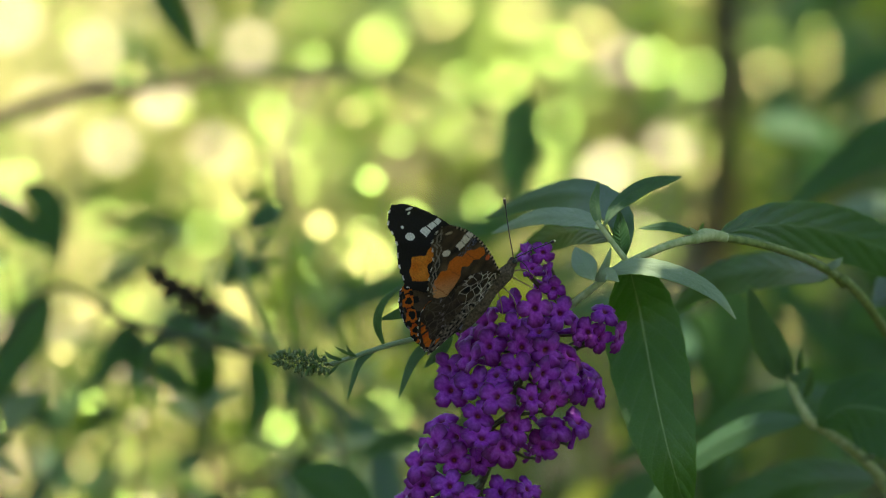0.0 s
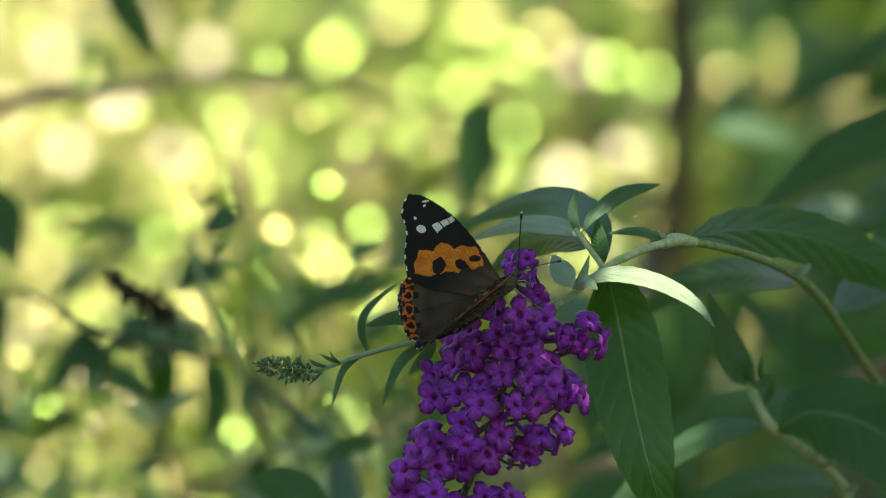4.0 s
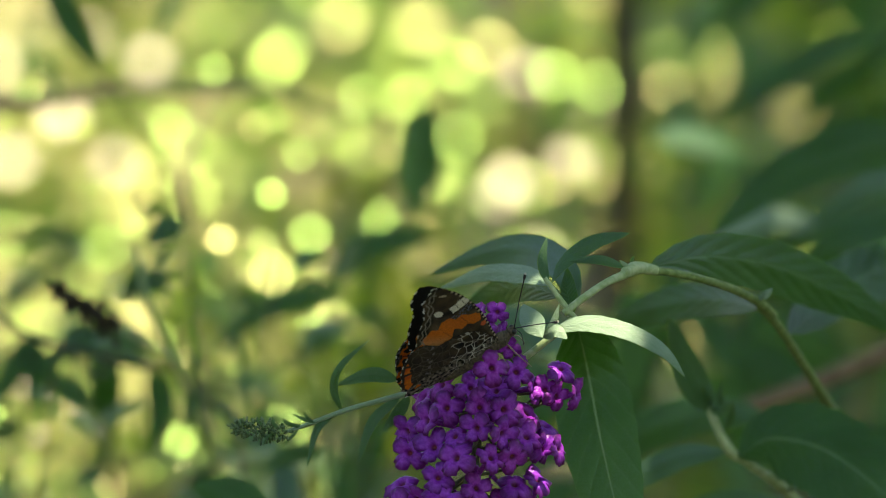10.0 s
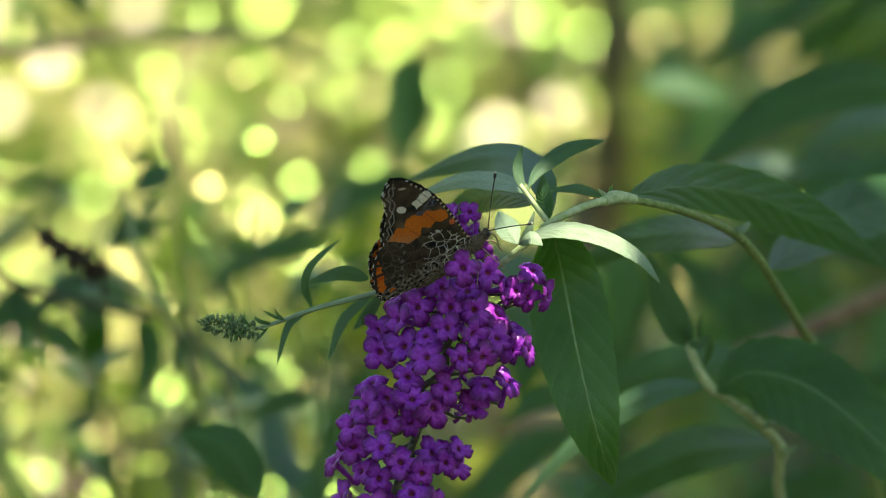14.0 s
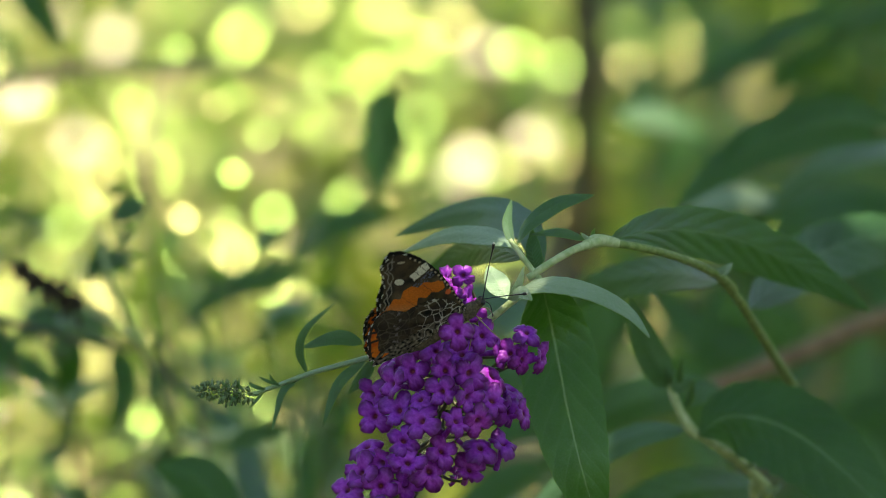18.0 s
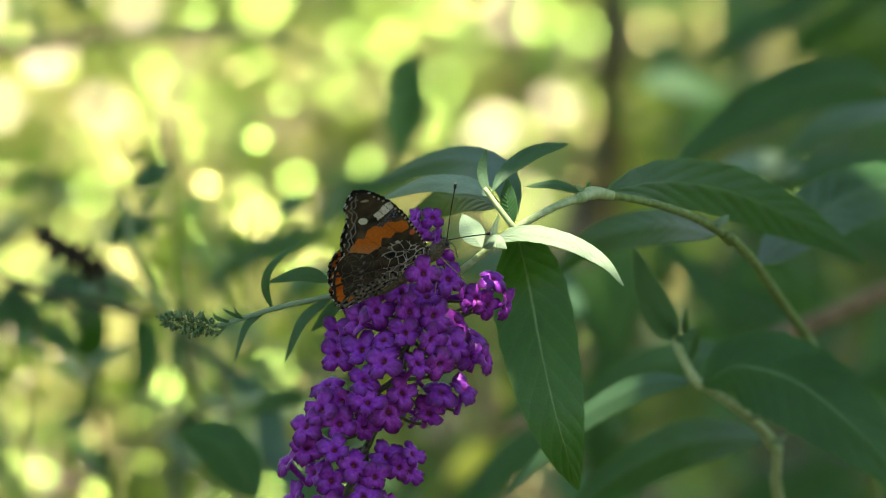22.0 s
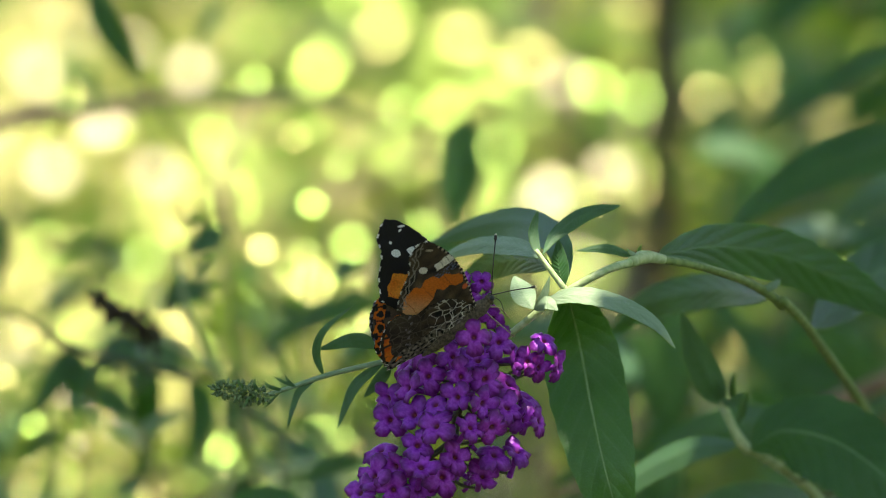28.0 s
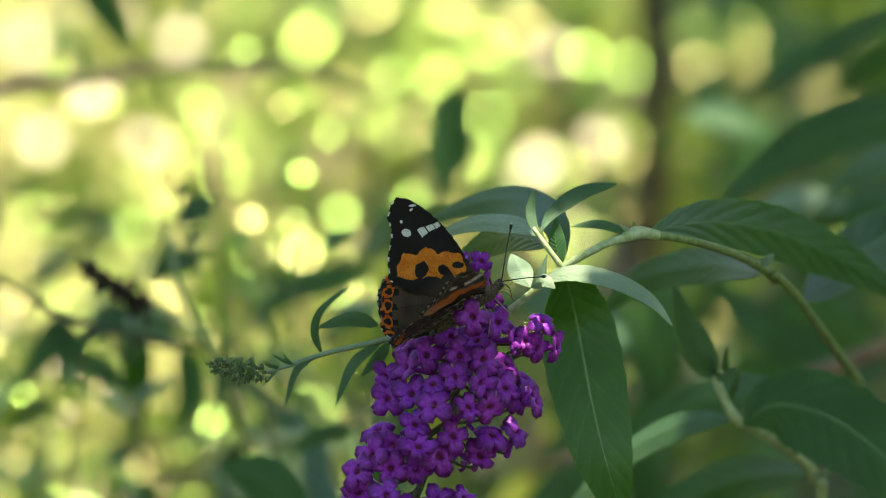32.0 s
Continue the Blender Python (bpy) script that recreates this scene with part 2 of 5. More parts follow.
def blade(bm, line, width, roll, rng, rows=28, cols=8, cup=0.12, serrate=0.03, thick=0.00025, peak=0.42, mats=(1, 0), ripple=0.04):
    """A leaf blade round a centre line. roll: degrees by which its face is turned up from the level view."""
    layer = bm.loops.layers.uv.verify()
    roll = -roll if (Vector(line[-1]) - Vector(line[0])).x > 0 else roll
    path = bezier(line, max(2, rows // (len(line) - 1)))
    n = len(path) - 1
    grid = {0: [], 1: []}
    phase = rng.random() * 6
    for i, p in enumerate(path):
        s = i / n
        along = (path[min(i + 1, n)] - path[max(i - 1, 0)]).normalized()
        flat = AHEAD.cross(along)
        flat = flat.normalized() if flat.length > 1e-4 else RIGHT
        across = (Matrix.Rotation(radians(roll), 3, along) @ flat).normalized()
        out = across.cross(along).normalized()
        e = math.log(0.5) / math.log(peak)
        w = width * 0.5 * max(math.sin(math.pi * min(max(s, 0.0), 1.0) ** e), 0.0) ** 0.85 + width * 0.012
        if serrate:
            w *= 1 + serrate * (1 if i % 2 else -1) + serrate * (rng.random() - 0.5)
        for side in (0, 1):
            row = []
            for j in range(cols + 1):
                v = 2 * j / cols - 1
                lift = cup * abs(v) * w - (0.05 * w if j == cols // 2 else 0)
                lift += ripple * w * math.sin(s * 17 + phase + v * 2) * abs(v)
                row.append((bm.verts.new(p + across * (v * w) - out * (lift - side * thick)), (s, v * 0.5 + 0.5)))
            grid[side].append(row)
    for side in (0, 1):
        g = grid[side]
        for i in range(n):
            for j in range(cols):
                q = [g[i][j], g[i][j + 1], g[i + 1][j + 1], g[i + 1][j]]
                f = bm.faces.new([x[0] for x in (q if side else q[::-1])])
                f.material_index = mats[side]
                for loop, x in zip(f.loops, q if side else q[::-1]):
                    loop[layer].uv = x[1]
    return bm


def small_leaves(name, material, count, place, size, rng, facing=None):
    """Many small pointed leaves in one mesh; place(rng) gives where each stands."""
    verts, faces = [], []
    for _ in range(count):
        p, s = place(rng), size * rng.uniform(0.6, 1.3)
        d = Vector((rng.gauss(0, 1), rng.gauss(0, 1), rng.gauss(-0.2, 0.8))).normalized()
        side = d.orthogonal().normalized()
        side = Matrix.Rotation(rng.uniform(0, math.tau), 3, d) @ side
        if facing is not None:
            nrm = (facing + Vector((rng.gauss(0, 0.1), rng.gauss(0, 0.1), rng.gauss(0, 0.1)))).normalized()
            d = (d - nrm * d.dot(nrm)).normalized()
            side = d.cross(nrm)
        up = d.cross(side) * (0.12 if facing is None else 0.008) * s
        b = len(verts)
        verts += [p - d * s * 0.5, p - d * s * 0.1 + side * s * 0.26 + up, p + d * s * 0.22 + side * s * 0.19 + up, p + d * s * 0.55,
                  p + d * s * 0.22 - side * s * 0.19 + up, p - d * s * 0.1 - side * s * 0.26 + up, p + d * s * 0.05]
        faces += [(b, b + 1, b + 6), (b + 1, b + 2, b + 6), (b + 2, b + 3, b + 6), (b + 3, b + 4, b + 6), (b + 4, b + 5, b + 6), (b + 5, b, b + 6)]
    me = bpy.data.meshes.new(name)
    me.from_pydata([tuple(v) for v in verts], [], faces)
    me.materials.append(material)
    return me


# ---- ground ----
bm = bmesh.new()
cells = [-300, -60, -20, -8, -3, -1.5, 0, 1.5, 3, 8, 20, 60, 300]
grid = [[bm.verts.new((x, y + 4, 0.02 * noise.noise(Vector((x, y, 0))) if abs(x) < 20 and abs(y) < 20 else 0)) for x in cells] for y in cells]
for i in range(len(cells) - 1):
    for j in range(len(cells) - 1):
        bm.faces.new((grid[i][j], grid[i][j + 1], grid[i + 1][j + 1], grid[i + 1][j]))
ground = new("ground", mesh_of("ground", bm, GROUND))
tagged(ground, "sunlit ground with pale dry litter and patches of grass", "ground", kind="structure")

bm = bmesh.new()
rp = random.Random(5)
hub = bm.verts.new((0, 0, 0.03))
rimv = [bm.verts.new((1.3 * math.cos(a * math.tau / 30) * rp.uniform(0.8, 1.1), 2.3 * math.sin(a * math.tau / 30) * rp.uniform(0.8, 1.1), 0.024)) for a in range(30)]
for k in range(30):
    bm.faces.new((hub, rimv[k], rimv[(k + 1) % 30]))
path_ob = new("path", mesh_of("path", bm, LITTER))
path_ob.location = (-1.34, 5.9, 0)
tagged(path_ob, "bare path strewn with pale dry grass and litter in the sun", "path", kind="structure")

# ---- the butterfly bush ----
BASE = Vector((0.30, 1.85, 0.0))
bush = thing("butterfly_bush", BASE, "butterfly bush with a purple flower spike and long felted green leaves", "shrub")
rb = random.Random(7)


def carrier(name, pivot, line, radii, material, label):
    """A stem of the bush that sways with all it bears; its mesh lies about the pivot."""
    bm = bmesh.new()
    tube(bm, [at(*p) - at(*pivot) for p in line], [r / 1000 for r in radii], 10, 6, 0.08, rb)
    ob = part(name, bm, material, bush, label)
    ob.location = at(*pivot) - BASE
    return ob


def leaf(parent, pivot, line, width, roll=0, mats=(LEAF, UNDER), name="leaf", cup=0.12, peak=0.42, label="", serrate=0.03, flip=False, ripple=0.04):
    """One leaf of a stem; line and width in the layout's units."""
    far = line[0][2] if len(line[0]) > 2 else REACH
    pts = [at(*p) - at(*pivot) for p in line]
    bm = bmesh.new()
    blade(bm, pts, width / SCALE * far, roll, rb, cup=cup, peak=peak, serrate=serrate, mats=(0, 1) if flip else (1, 0), ripple=ripple)
    return part(name, bm, list(mats), parent, label)


# the arching branch that ends in the flower, in pieces that bend against one another
ARCH_PIVOT = (1052, 338, 1.61)
arch = carrier("arching_stem", ARCH_PIVOT, [(1036, 344, 1.604), (1054, 337, 1.608), (1070, 337, 1.611), (1092, 341, 1.613)], (1.2, 1.6, 1.35, 1.1), STEM, "pale green knotted stem")
leaf(arch, ARCH_PIVOT, [(1078, 336, 1.612), (1180, 318, 1.64), (1290, 333, 1.665), (1380, 368, 1.68), (1460, 410, 1.69), (1538, 464, 1.70)], 99, 12, name="leaf")
leaf(arch, ARCH_PIVOT, [(1035, 335, 1.606), (990, 322, 1.604), (938, 326, 1.605)], 17, 20, (YOUNG, UNDER))
leaf(arch, ARCH_PIVOT, [(1056, 336, 1.609), (1048, 326, 1.608), (1052, 314, 1.607)], 8, 20, (YOUNG, UNDER), name="bract")
leaf(arch, ARCH_PIVOT, [(1048, 338, 1.606), (1034, 330, 1.604), (1026, 322, 1.603)], 8, 20, (FELT, UNDER), name="bract")
MID_PIVOT = (1062, 338, 1.611)
# from here the same stem turns OLIVE to imitate shade
arch_mid = carrier("arching_stem", MID_PIVOT, [(1058, 338, 1.611), (1105, 345, 1.615), (1160, 358, 1.622), (1225, 382, 1.64), (1275, 411, 1.655), (1296, 432, 1.662)], (0.95, 0.9, 0.92, 1.0, 1.05, 1.05), OLIVE, "arching stem, shade put into its olive colour")
leaf(arch_mid, MID_PIVOT, [(1270, 420, 1.66), (1180, 400, 1.70), (1060, 420, 1.73), (980, 480, 1.75)], 70, 20)
leaf(arch_mid, MID_PIVOT, [(1262, 402, 1.653), (1282, 396, 1.65), (1296, 384, 1.65)], 16, 30, (FELT, UNDER), name="bract")
LOW_PIVOT = (1288, 422, 1.659)
arch_low = carrier("arching_stem", LOW_PIVOT, [(1280, 414, 1.656), (1312, 452, 1.668), (1345, 506, 1.685), (1380, 564, 1.705), (1406, 606, 1.72), (1414, 622, 1.723)], (1.05, 1.05, 1.1, 1.15, 1.2, 1.2), OLIVE, "arching stem, shade put into its olive colour")
leaf(arch_low, LOW_PIVOT, [(1330, 470, 1.68), (1450, 380, 1.73), (1580, 350, 1.76), (1720, 420, 1.78)], 120, 25)
FOOT = (1405, 605, 1.72)
carrier("arching_stem", FOOT, [(1400, 596, 1.718), (1440, 670, 1.745), (1500, 800, 1.79), (1560, 980, 1.82)], (1.3, 1.35, 1.45, 1.6), OLIVE, "arching stem, shade put into its olive colour")

# link between the arch and the leafy node
LINK_PIVOT = (940, 382, 1.6)
link = carrier("stem_link", LINK_PIVOT, [(926, 388, 1.6), (965, 368, 1.6), (1010, 349, 1.602), (1058, 338, 1.606)], (0.8, 0.86, 0.84, 1.05), STEM, "pale green stem")

# the leafy node above the flower
NODE_PIVOT = (940, 382, 1.6)
node = carrier("node_stem", NODE_PIVOT, [(946, 376, 1.6), (925, 392, 1.6), (890, 420, 1.6), (850, 452, 1.602), (820, 478, 1.605)], (0.85, 0.85, 0.8, 0.8, 0.75), STEM, "pale green stem")
leaf(node, NODE_PIVOT, [(938, 372, 1.605), (925, 300, 1.62), (870, 262, 1.64), (790, 266, 1.66), (688, 304, 1.68)], 64, 24, (YOUNG, UNDER), peak=0.45, cup=0.15)
leaf(node, NODE_PIVOT, [(900, 322, 1.602), (850, 303, 1.615), (780, 302, 1.63), (700, 332, 1.645)], 38, 30, (FELT, UNDER))
leaf(node, NODE_PIVOT, [(915, 340, 1.61), (850, 325, 1.64), (790, 345, 1.67), (725, 392, 1.69)], 56, 10)
bm = bmesh.new()
tube(bm, [at(940, 378) - at(*NODE_PIVOT), at(915, 345) - at(*NODE_PIVOT), at(888, 308) - at(*NODE_PIVOT)], [0.0007, 0.00062, 0.0005], 8, 5)
part("side_shoot", bm, STEM, node, "short pale green shoot")
leaf(node, NODE_PIVOT, [(893, 318, 1.6), (884, 280, 1.602), (891, 238, 1.604)], 19, 25, (YOUNG, UNDER), serrate=0.02)
leaf(node, NODE_PIVOT, [(900, 318, 1.6), (925, 280, 1.605), (975, 245, 1.609), (1038, 230, 1.611)], 30, 25, (YOUNG, UNDER), peak=0.55)
leaf(node, NODE_PIVOT, [(938, 372, 1.602), (930, 335, 1.604), (928, 290, 1.607)], 34, -30)
leaf(node, NODE_PIVOT, [(898, 404, 1.598), (960, 388, 1.594), (1040, 405, 1.59), (1100, 440, 1.587), (1135, 482, 1.585)], 38, 38, (FELT, UNDER), label="felted leaf catching the sun", peak=0.4, cup=0.05)
leaf(node, NODE_PIVOT, [(944, 384, 1.606), (958, 445, 1.628), (970, 505, 1.632), (988, 600, 1.625), (1011, 700, 1.619), (1034, 780, 1.622), (1053, 842, 1.634)], 140, 8, (BROAD, UNDER), peak=0.4, cup=0.09, serrate=0.014)
leaf(node, NODE_PIVOT, [(884, 414, 1.594), (868, 388, 1.596), (850, 356, 1.602)], 42, 12, (FELT, UNDER), label="small round pale leaf", peak=0.54, serrate=0.002)
leaf(node, NODE_PIVOT, [(888, 412, 1.597), (902, 392, 1.595), (914, 354, 1.594)], 15, 10, (FELT, UNDER), serrate=0.01)
leaf(node, NODE_PIVOT, [(885, 412, 1.597), (908, 402, 1.594), (928, 416, 1.593)], 26, 20, (FELT, UNDER), serrate=0.01)

# the flower spike and its bud shoot
PAN_PIVOT = (910, 461, 1.6)


def rel(u, v, far=REACH):
    return at(u, v, far) - at(*PAN_PIVOT)


spike = carrier("flower_spike", PAN_PIVOT, [(850, 440, 1.604), (800, 480, 1.606), (765, 560, 1.606), (735, 660, 1.605), (690, 760, 1.605), (650, 860, 1.604), (610, 980, 1.604)],
                (0.9, 0.9, 0.9, 0.9, 0.9, 1.0, 1.0), STALK, "dark green flower stalk")


def floret_mesh(seed):
    """A flower with four broad, crinkled lobes round a narrow throat."""
    rng = random.Random(seed)
    bm = bmesh.new()
    tone = bm.verts.layers.float.new("tone")
    ring = [0.0, 0.14, 0.3, 0.52, 0.76, 0.92, 1.0]
    height = [-0.0013, -0.0005, 0.0, 0.00012, 0.00008, -0.00008, -0.00022]
    sides, reach = 48, 0.0031
    rows = []
    tilt = [rng.uniform(-0.0016, 0.0011) for _ in range(4)]
    grow = [rng.uniform(0.84, 1.1) for _ in range(4)]
    frill = [rng.gauss(0, 0.035) for _ in range(sides)]
    waves = [rng.gauss(0, 0.0001) for _ in range(sides)]
    for r, h in zip(ring[1:], height[1:]):
        row = []
        f = max((r - 0.25) / 0.75, 0.0)
        for k in range(sides):
            a = k / sides * math.tau
            which = int((a + math.pi / 4) / (math.pi / 2)) % 4
            lobe = abs(math.cos(2 * a))
            full = grow[which] * (0.5 + 0.5 * lobe ** 0.45) * (1 + frill[k])
            rad = reach * r * (1 - f + f * full)
            curl = f * tilt[which] * (0.3 + 0.7 * lobe) + f * f * waves[k] * 2.2 - f * 0.00032 * (1 - lobe) + 0.00015 * math.sin(f * math.pi) * lobe
            v = bm.verts.new((rad * math.cos(a), rad * math.sin(a), h + curl))
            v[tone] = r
            row.append(v)
        rows.append(row)
    heart = bm.verts.new((0, 0, height[0]))
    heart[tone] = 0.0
    for k in range(sides):
        bm.faces.new((heart, rows[0][k], rows[0][(k + 1) % sides]))
        for r0, r1 in zip(rows, rows[1:]):
            bm.faces.new((r0[k], r1[k], r1[(k + 1) % sides], r0[(k + 1) % sides]))
    # tube behind the lobes
    back = []
    for r, h in ((0.00075, -0.0004), (0.0006, -0.002), (0.0005, -0.0045), (0.0006, -0.006)):
        row = [bm.verts.new((r * math.cos(k * math.tau / 6), r * math.sin(k * math.tau / 6), h)) for k in range(6)]
        for v in row:
            v[tone] = 0.5
        if back:
            for k in range(6):
                bm.faces.new((back[k], back[(k + 1) % 6], row[(k + 1) % 6], row[k]))
        back = row
    return mesh_of("floret", bm, PETAL)


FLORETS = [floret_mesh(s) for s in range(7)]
stalks = bmesh.new()


def floret(u, v, far, face, spin, size, axis):
    """One floret that looks along face; a thin stalk ties it to the spike's axis."""
    p = rel(u, v, far)
    q = face.to_track_quat("Z", "Y").to_matrix().to_4x4()
    ob = part("floret", rb.choice(FLORETS), None, spike)
    ob.matrix_basis = Matrix.Translation(p) @ q @ Matrix.Rotation(spin, 4, "Z") @ Matrix.Scale(size, 4)
    back = p - face * 0.0055 * size
    tube(stalks, [back, back.lerp(axis, 0.45) - ABOVE * 0.001, axis], [0.00032, 0.00036, 0.00045], 5, 3)


AXIS = [(850, 440), (800, 480), (765, 560), (735, 660), (690, 760), (650, 860), (610, 980)]


def axis_at(v):
    for (u0, v0), (u1, v1) in zip(AXIS, AXIS[1:]):
        if v0 <= v <= v1:
            return u0 + (u1 - u0) * (v - v0) / (v1 - v0)
    return AXIS[0][0] if v < 440 else AXIS[-1][0]


# outline of the spike from the tip downwards: height, left and right end
OUTLINE = ((356, 768, 812), (385, 776, 806), (420, 790, 830), (450, 755, 840), (478, 690, 868), (510, 652, 872), (545, 634, 878), (580, 618, 886), (612, 622, 902), (645, 600, 872), (680, 594, 856),
           (706, 570, 800), (738, 562, 690), (765, 552, 672), (790, 546, 776), (828, 544, 756), (870, 540, 745), (915, 532, 710), (960, 530, 680))
spots_on = []
for _ in range(6000):
    v = rb.uniform(356, 960)
    k = max(i for i, row in enumerate(OUTLINE) if row[0] <= v)
    (v0, l0, r0), (v1, l1, r1) = OUTLINE[k], OUTLINE[min(k + 1, len(OUTLINE) - 1)]
    g = (v - v0) / (v1 - v0) if v1 > v0 else 0
    left, right = l0 + (l1 - l0) * g, r0 + (r1 - r0) * g
    u = rb.uniform(left, right)
    if any(math.hypot(u - a, v - b) < (29 if v < 460 else 37) for a, b in spots_on):
        continue
    spots_on.append((u, v))
    f = (u - left) / max(right - left, 1)
    bulge, side = math.sin(math.pi * f), 2 * f - 1
    far = 1.6015 - 0.0125 * bulge + rb.gauss(0, 0.0026)
    face = (-AHEAD * (0.5 + 0.5 * bulge) + RIGHT * (side * 0.6 + rb.gauss(0, 0.3)) + ABOVE * (0.2 + rb.gauss(0, 0.36))).normalized()
    a = rel(axis_at(v - 20), v - 8 if v > 460 else 455, 1.606)
    floret(u, v, far, face, rb.uniform(0, 1.57), rb.uniform(1.2, 1.5) * (0.7 if v < 450 else 1.0), a)
    if v > 480 and rb.random() < 0.2:
        face2 = (AHEAD * rb.uniform(-0.2, 0.8) + RIGHT * (side + rb.gauss(0, 0.3)) + ABOVE * rb.gauss(0, 0.4)).normalized()
        floret(u + rb.uniform(-22, 22), v + rb.uniform(-22, 22), 1.608 + rb.uniform(0, 0.009), face2, rb.uniform(0, 1.57), rb.uniform(1.0, 1.25), a)
for u, v, fx, fz in ((912, 462, 0.2, 0.5), (938, 510, 0.95, 0.1), (903, 512, 0.4, -0.1), (880, 498, -0.1, 0.2), (772, 775, 0.5, 0.3), (748, 800, 0.2, 0.0), (902, 606, 0.8, 0.2)):
    floret(u, v, 1.5985 if v < 520 else 1.596, (-AHEAD * 0.6 + RIGHT * fx + ABOVE * fz).normalized(), rb.uniform(0, 1.5), 1.15, rel(axis_at(v + 40), v + 40, 1.605))
part("stalk_tangle", stalks, STALK, spike, "thin dark stalks of the florets")["kind"] = "stuff"

# bud shoot to the side
bm = bmesh.new()
tube(bm, [rel(690, 482, 1.606), rel(620, 498, 1.603), rel(530, 518, 1.6), rel(460, 540, 1.598), rel(415, 553, 1.597)], [0.0007, 0.00065, 0.0006, 0.0005, 0.0004], 8, 5)
part("bud_shoot", bm, FELT, spike, "thin grey-green side shoot")
bm = bmesh.new()
for k in range(170):
    f = rb.random()
    c = rel(420 - 92 * f, 552 - 12 * f, 1.597)
    r = 0.0026 * (0.35 + 0.75 * math.sin(math.pi * (0.18 + 0.72 * f)))
    d = Vector((rb.gauss(0, 0.5), rb.gauss(0, 1), rb.gauss(0, 1))).normalized()
    m = Matrix.Translation(c + d * r * rb.uniform(0.5, 1.0)) @ d.to_track_quat("Z", "Y").to_matrix().to_4x4() @ Matrix.Diagonal((0.00034, 0.00034, rb.uniform(0.0005, 0.0009), 1))
    bmesh.ops.create_icosphere(bm, subdivisions=1, radius=1.0, matrix=m)
part("bud_head", bm, BUD, spike, "tight cluster of tiny green buds")
for line, w, roll in (([(520, 520, 1.6), (508, 480, 1.598), (522, 440, 1.596), (575, 396, 1.594)], 15, 20), ([(620, 470, 1.602), (575, 458, 1.6), (510, 474, 1.598)], 26, 5),
                      ([(505, 527, 1.6), (475, 550, 1.598), (453, 618, 1.596)], 13, 15), ([(625, 500, 1.603), (575, 540, 1.601), (543, 615, 1.6)], 19, 15),
                      ([(640, 500, 1.606), (618, 530, 1.606), (590, 560, 1.606)], 22, 10), ([(470, 538, 1.598), (450, 530, 1.597), (432, 520, 1.597)], 6, 0),
                      ([(470, 538, 1.598), (458, 528, 1.597), (452, 516, 1.597)], 5, 0), ([(450, 545, 1.598), (425, 538, 1.596), (415, 528, 1.596)], 7, 0),
                      ([(440, 550, 1.598), (425, 565, 1.597), (412, 578, 1.597)], 5, 0), ([(400, 552, 1.597), (385, 560, 1.596), (378, 575, 1.596)], 5, 0),
                      ([(410, 548, 1.597), (398, 535, 1.596), (400, 520, 1.596)], 6, 0), ([(385, 545, 1.597), (372, 532, 1.596), (370, 522, 1.596)], 5, 0)):
    leaf(spike, PAN_PIVOT, line, w, roll, (YOUNG, UNDER), "bract" if w < 9 else "leaf", serrate=0.01, cup=0.05)

# the lower side stem, in pieces that bend against one another
SIDE_PIVOT = (1197, 600, 1.69)
side = carrier("side_stem", SIDE_PIVOT, [(1186, 592, 1.69), (1196, 620, 1.69), (1207, 645, 1.69), (1222, 672, 1.691), (1236, 690, 1.693)], (0.8, 1.1, 1.0, 1.3, 1.0), STEM, "pale green side stem")
# lighter YOUNG colour stands in for light shining through this leaf
leaf(side, SIDE_PIVOT, [(1192, 606, 1.69), (1170, 570, 1.688), (1140, 510, 1.684), (1116, 440, 1.68)], 56, 18, (YOUNG, UNDER))
leaf(side, SIDE_PIVOT, [(1186, 598, 1.69), (1207, 604, 1.684), (1232, 588, 1.68)], 22, 30, (YOUNG, UNDER), peak=0.6)
leaf(side, SIDE_PIVOT, [(1216, 640, 1.69), (1226, 618, 1.687), (1232, 588, 1.685)], 14, 20, (YOUNG, UNDER))
leaf(side, SIDE_PIVOT, [(1210, 600, 1.69), (1207, 580, 1.687), (1212, 550, 1.685)], 12, 20, (YOUNG, UNDER))
leaf(side, SIDE_PIVOT, [(1192, 598, 1.69), (1184, 582, 1.687), (1176, 562, 1.685)], 12, 20, (YOUNG, UNDER))
leaf(side, SIDE_PIVOT, [(1240, 688, 1.692), (1300, 655, 1.69), (1400, 680, 1.685), (1510, 765, 1.68), (1640, 900, 1.68)], 160, 15, peak=0.5)
leaf(side, SIDE_PIVOT, [(1218, 680, 1.692), (1130, 690, 1.70), (1020, 752, 1.71), (893, 880, 1.72)], 54, 35, (YOUNG, UNDER), label="leaf with a sunlit fold")
KNEE_PIVOT = (1228, 680, 1.692)
side_low = carrier("side_stem", KNEE_PIVOT, [(1224, 675, 1.692), (1258, 702, 1.696), (1295, 730, 1.70), (1330, 764, 1.71), (1350, 792, 1.716), (1354, 806, 1.718)], (1.1, 1.0, 1.25, 1.1, 1.5, 1.2), STEM, "pale green side stem")
leaf(side_low, KNEE_PIVOT, [(1345, 790, 1.715), (1200, 790, 1.75), (1060, 850, 1.77), (950, 940, 1.78)], 90, 20)
leaf(side_low, KNEE_PIVOT, [(1300, 732, 1.70), (1325, 720, 1.698), (1345, 700, 1.697)], 14, 20, (FELT, UNDER), name="bract")
leaf(side_low, KNEE_PIVOT, [(1318, 752, 1.705), (1332, 748, 1.70), (1340, 738, 1.70)], 12, 20, (FELT, UNDER), name="bract")
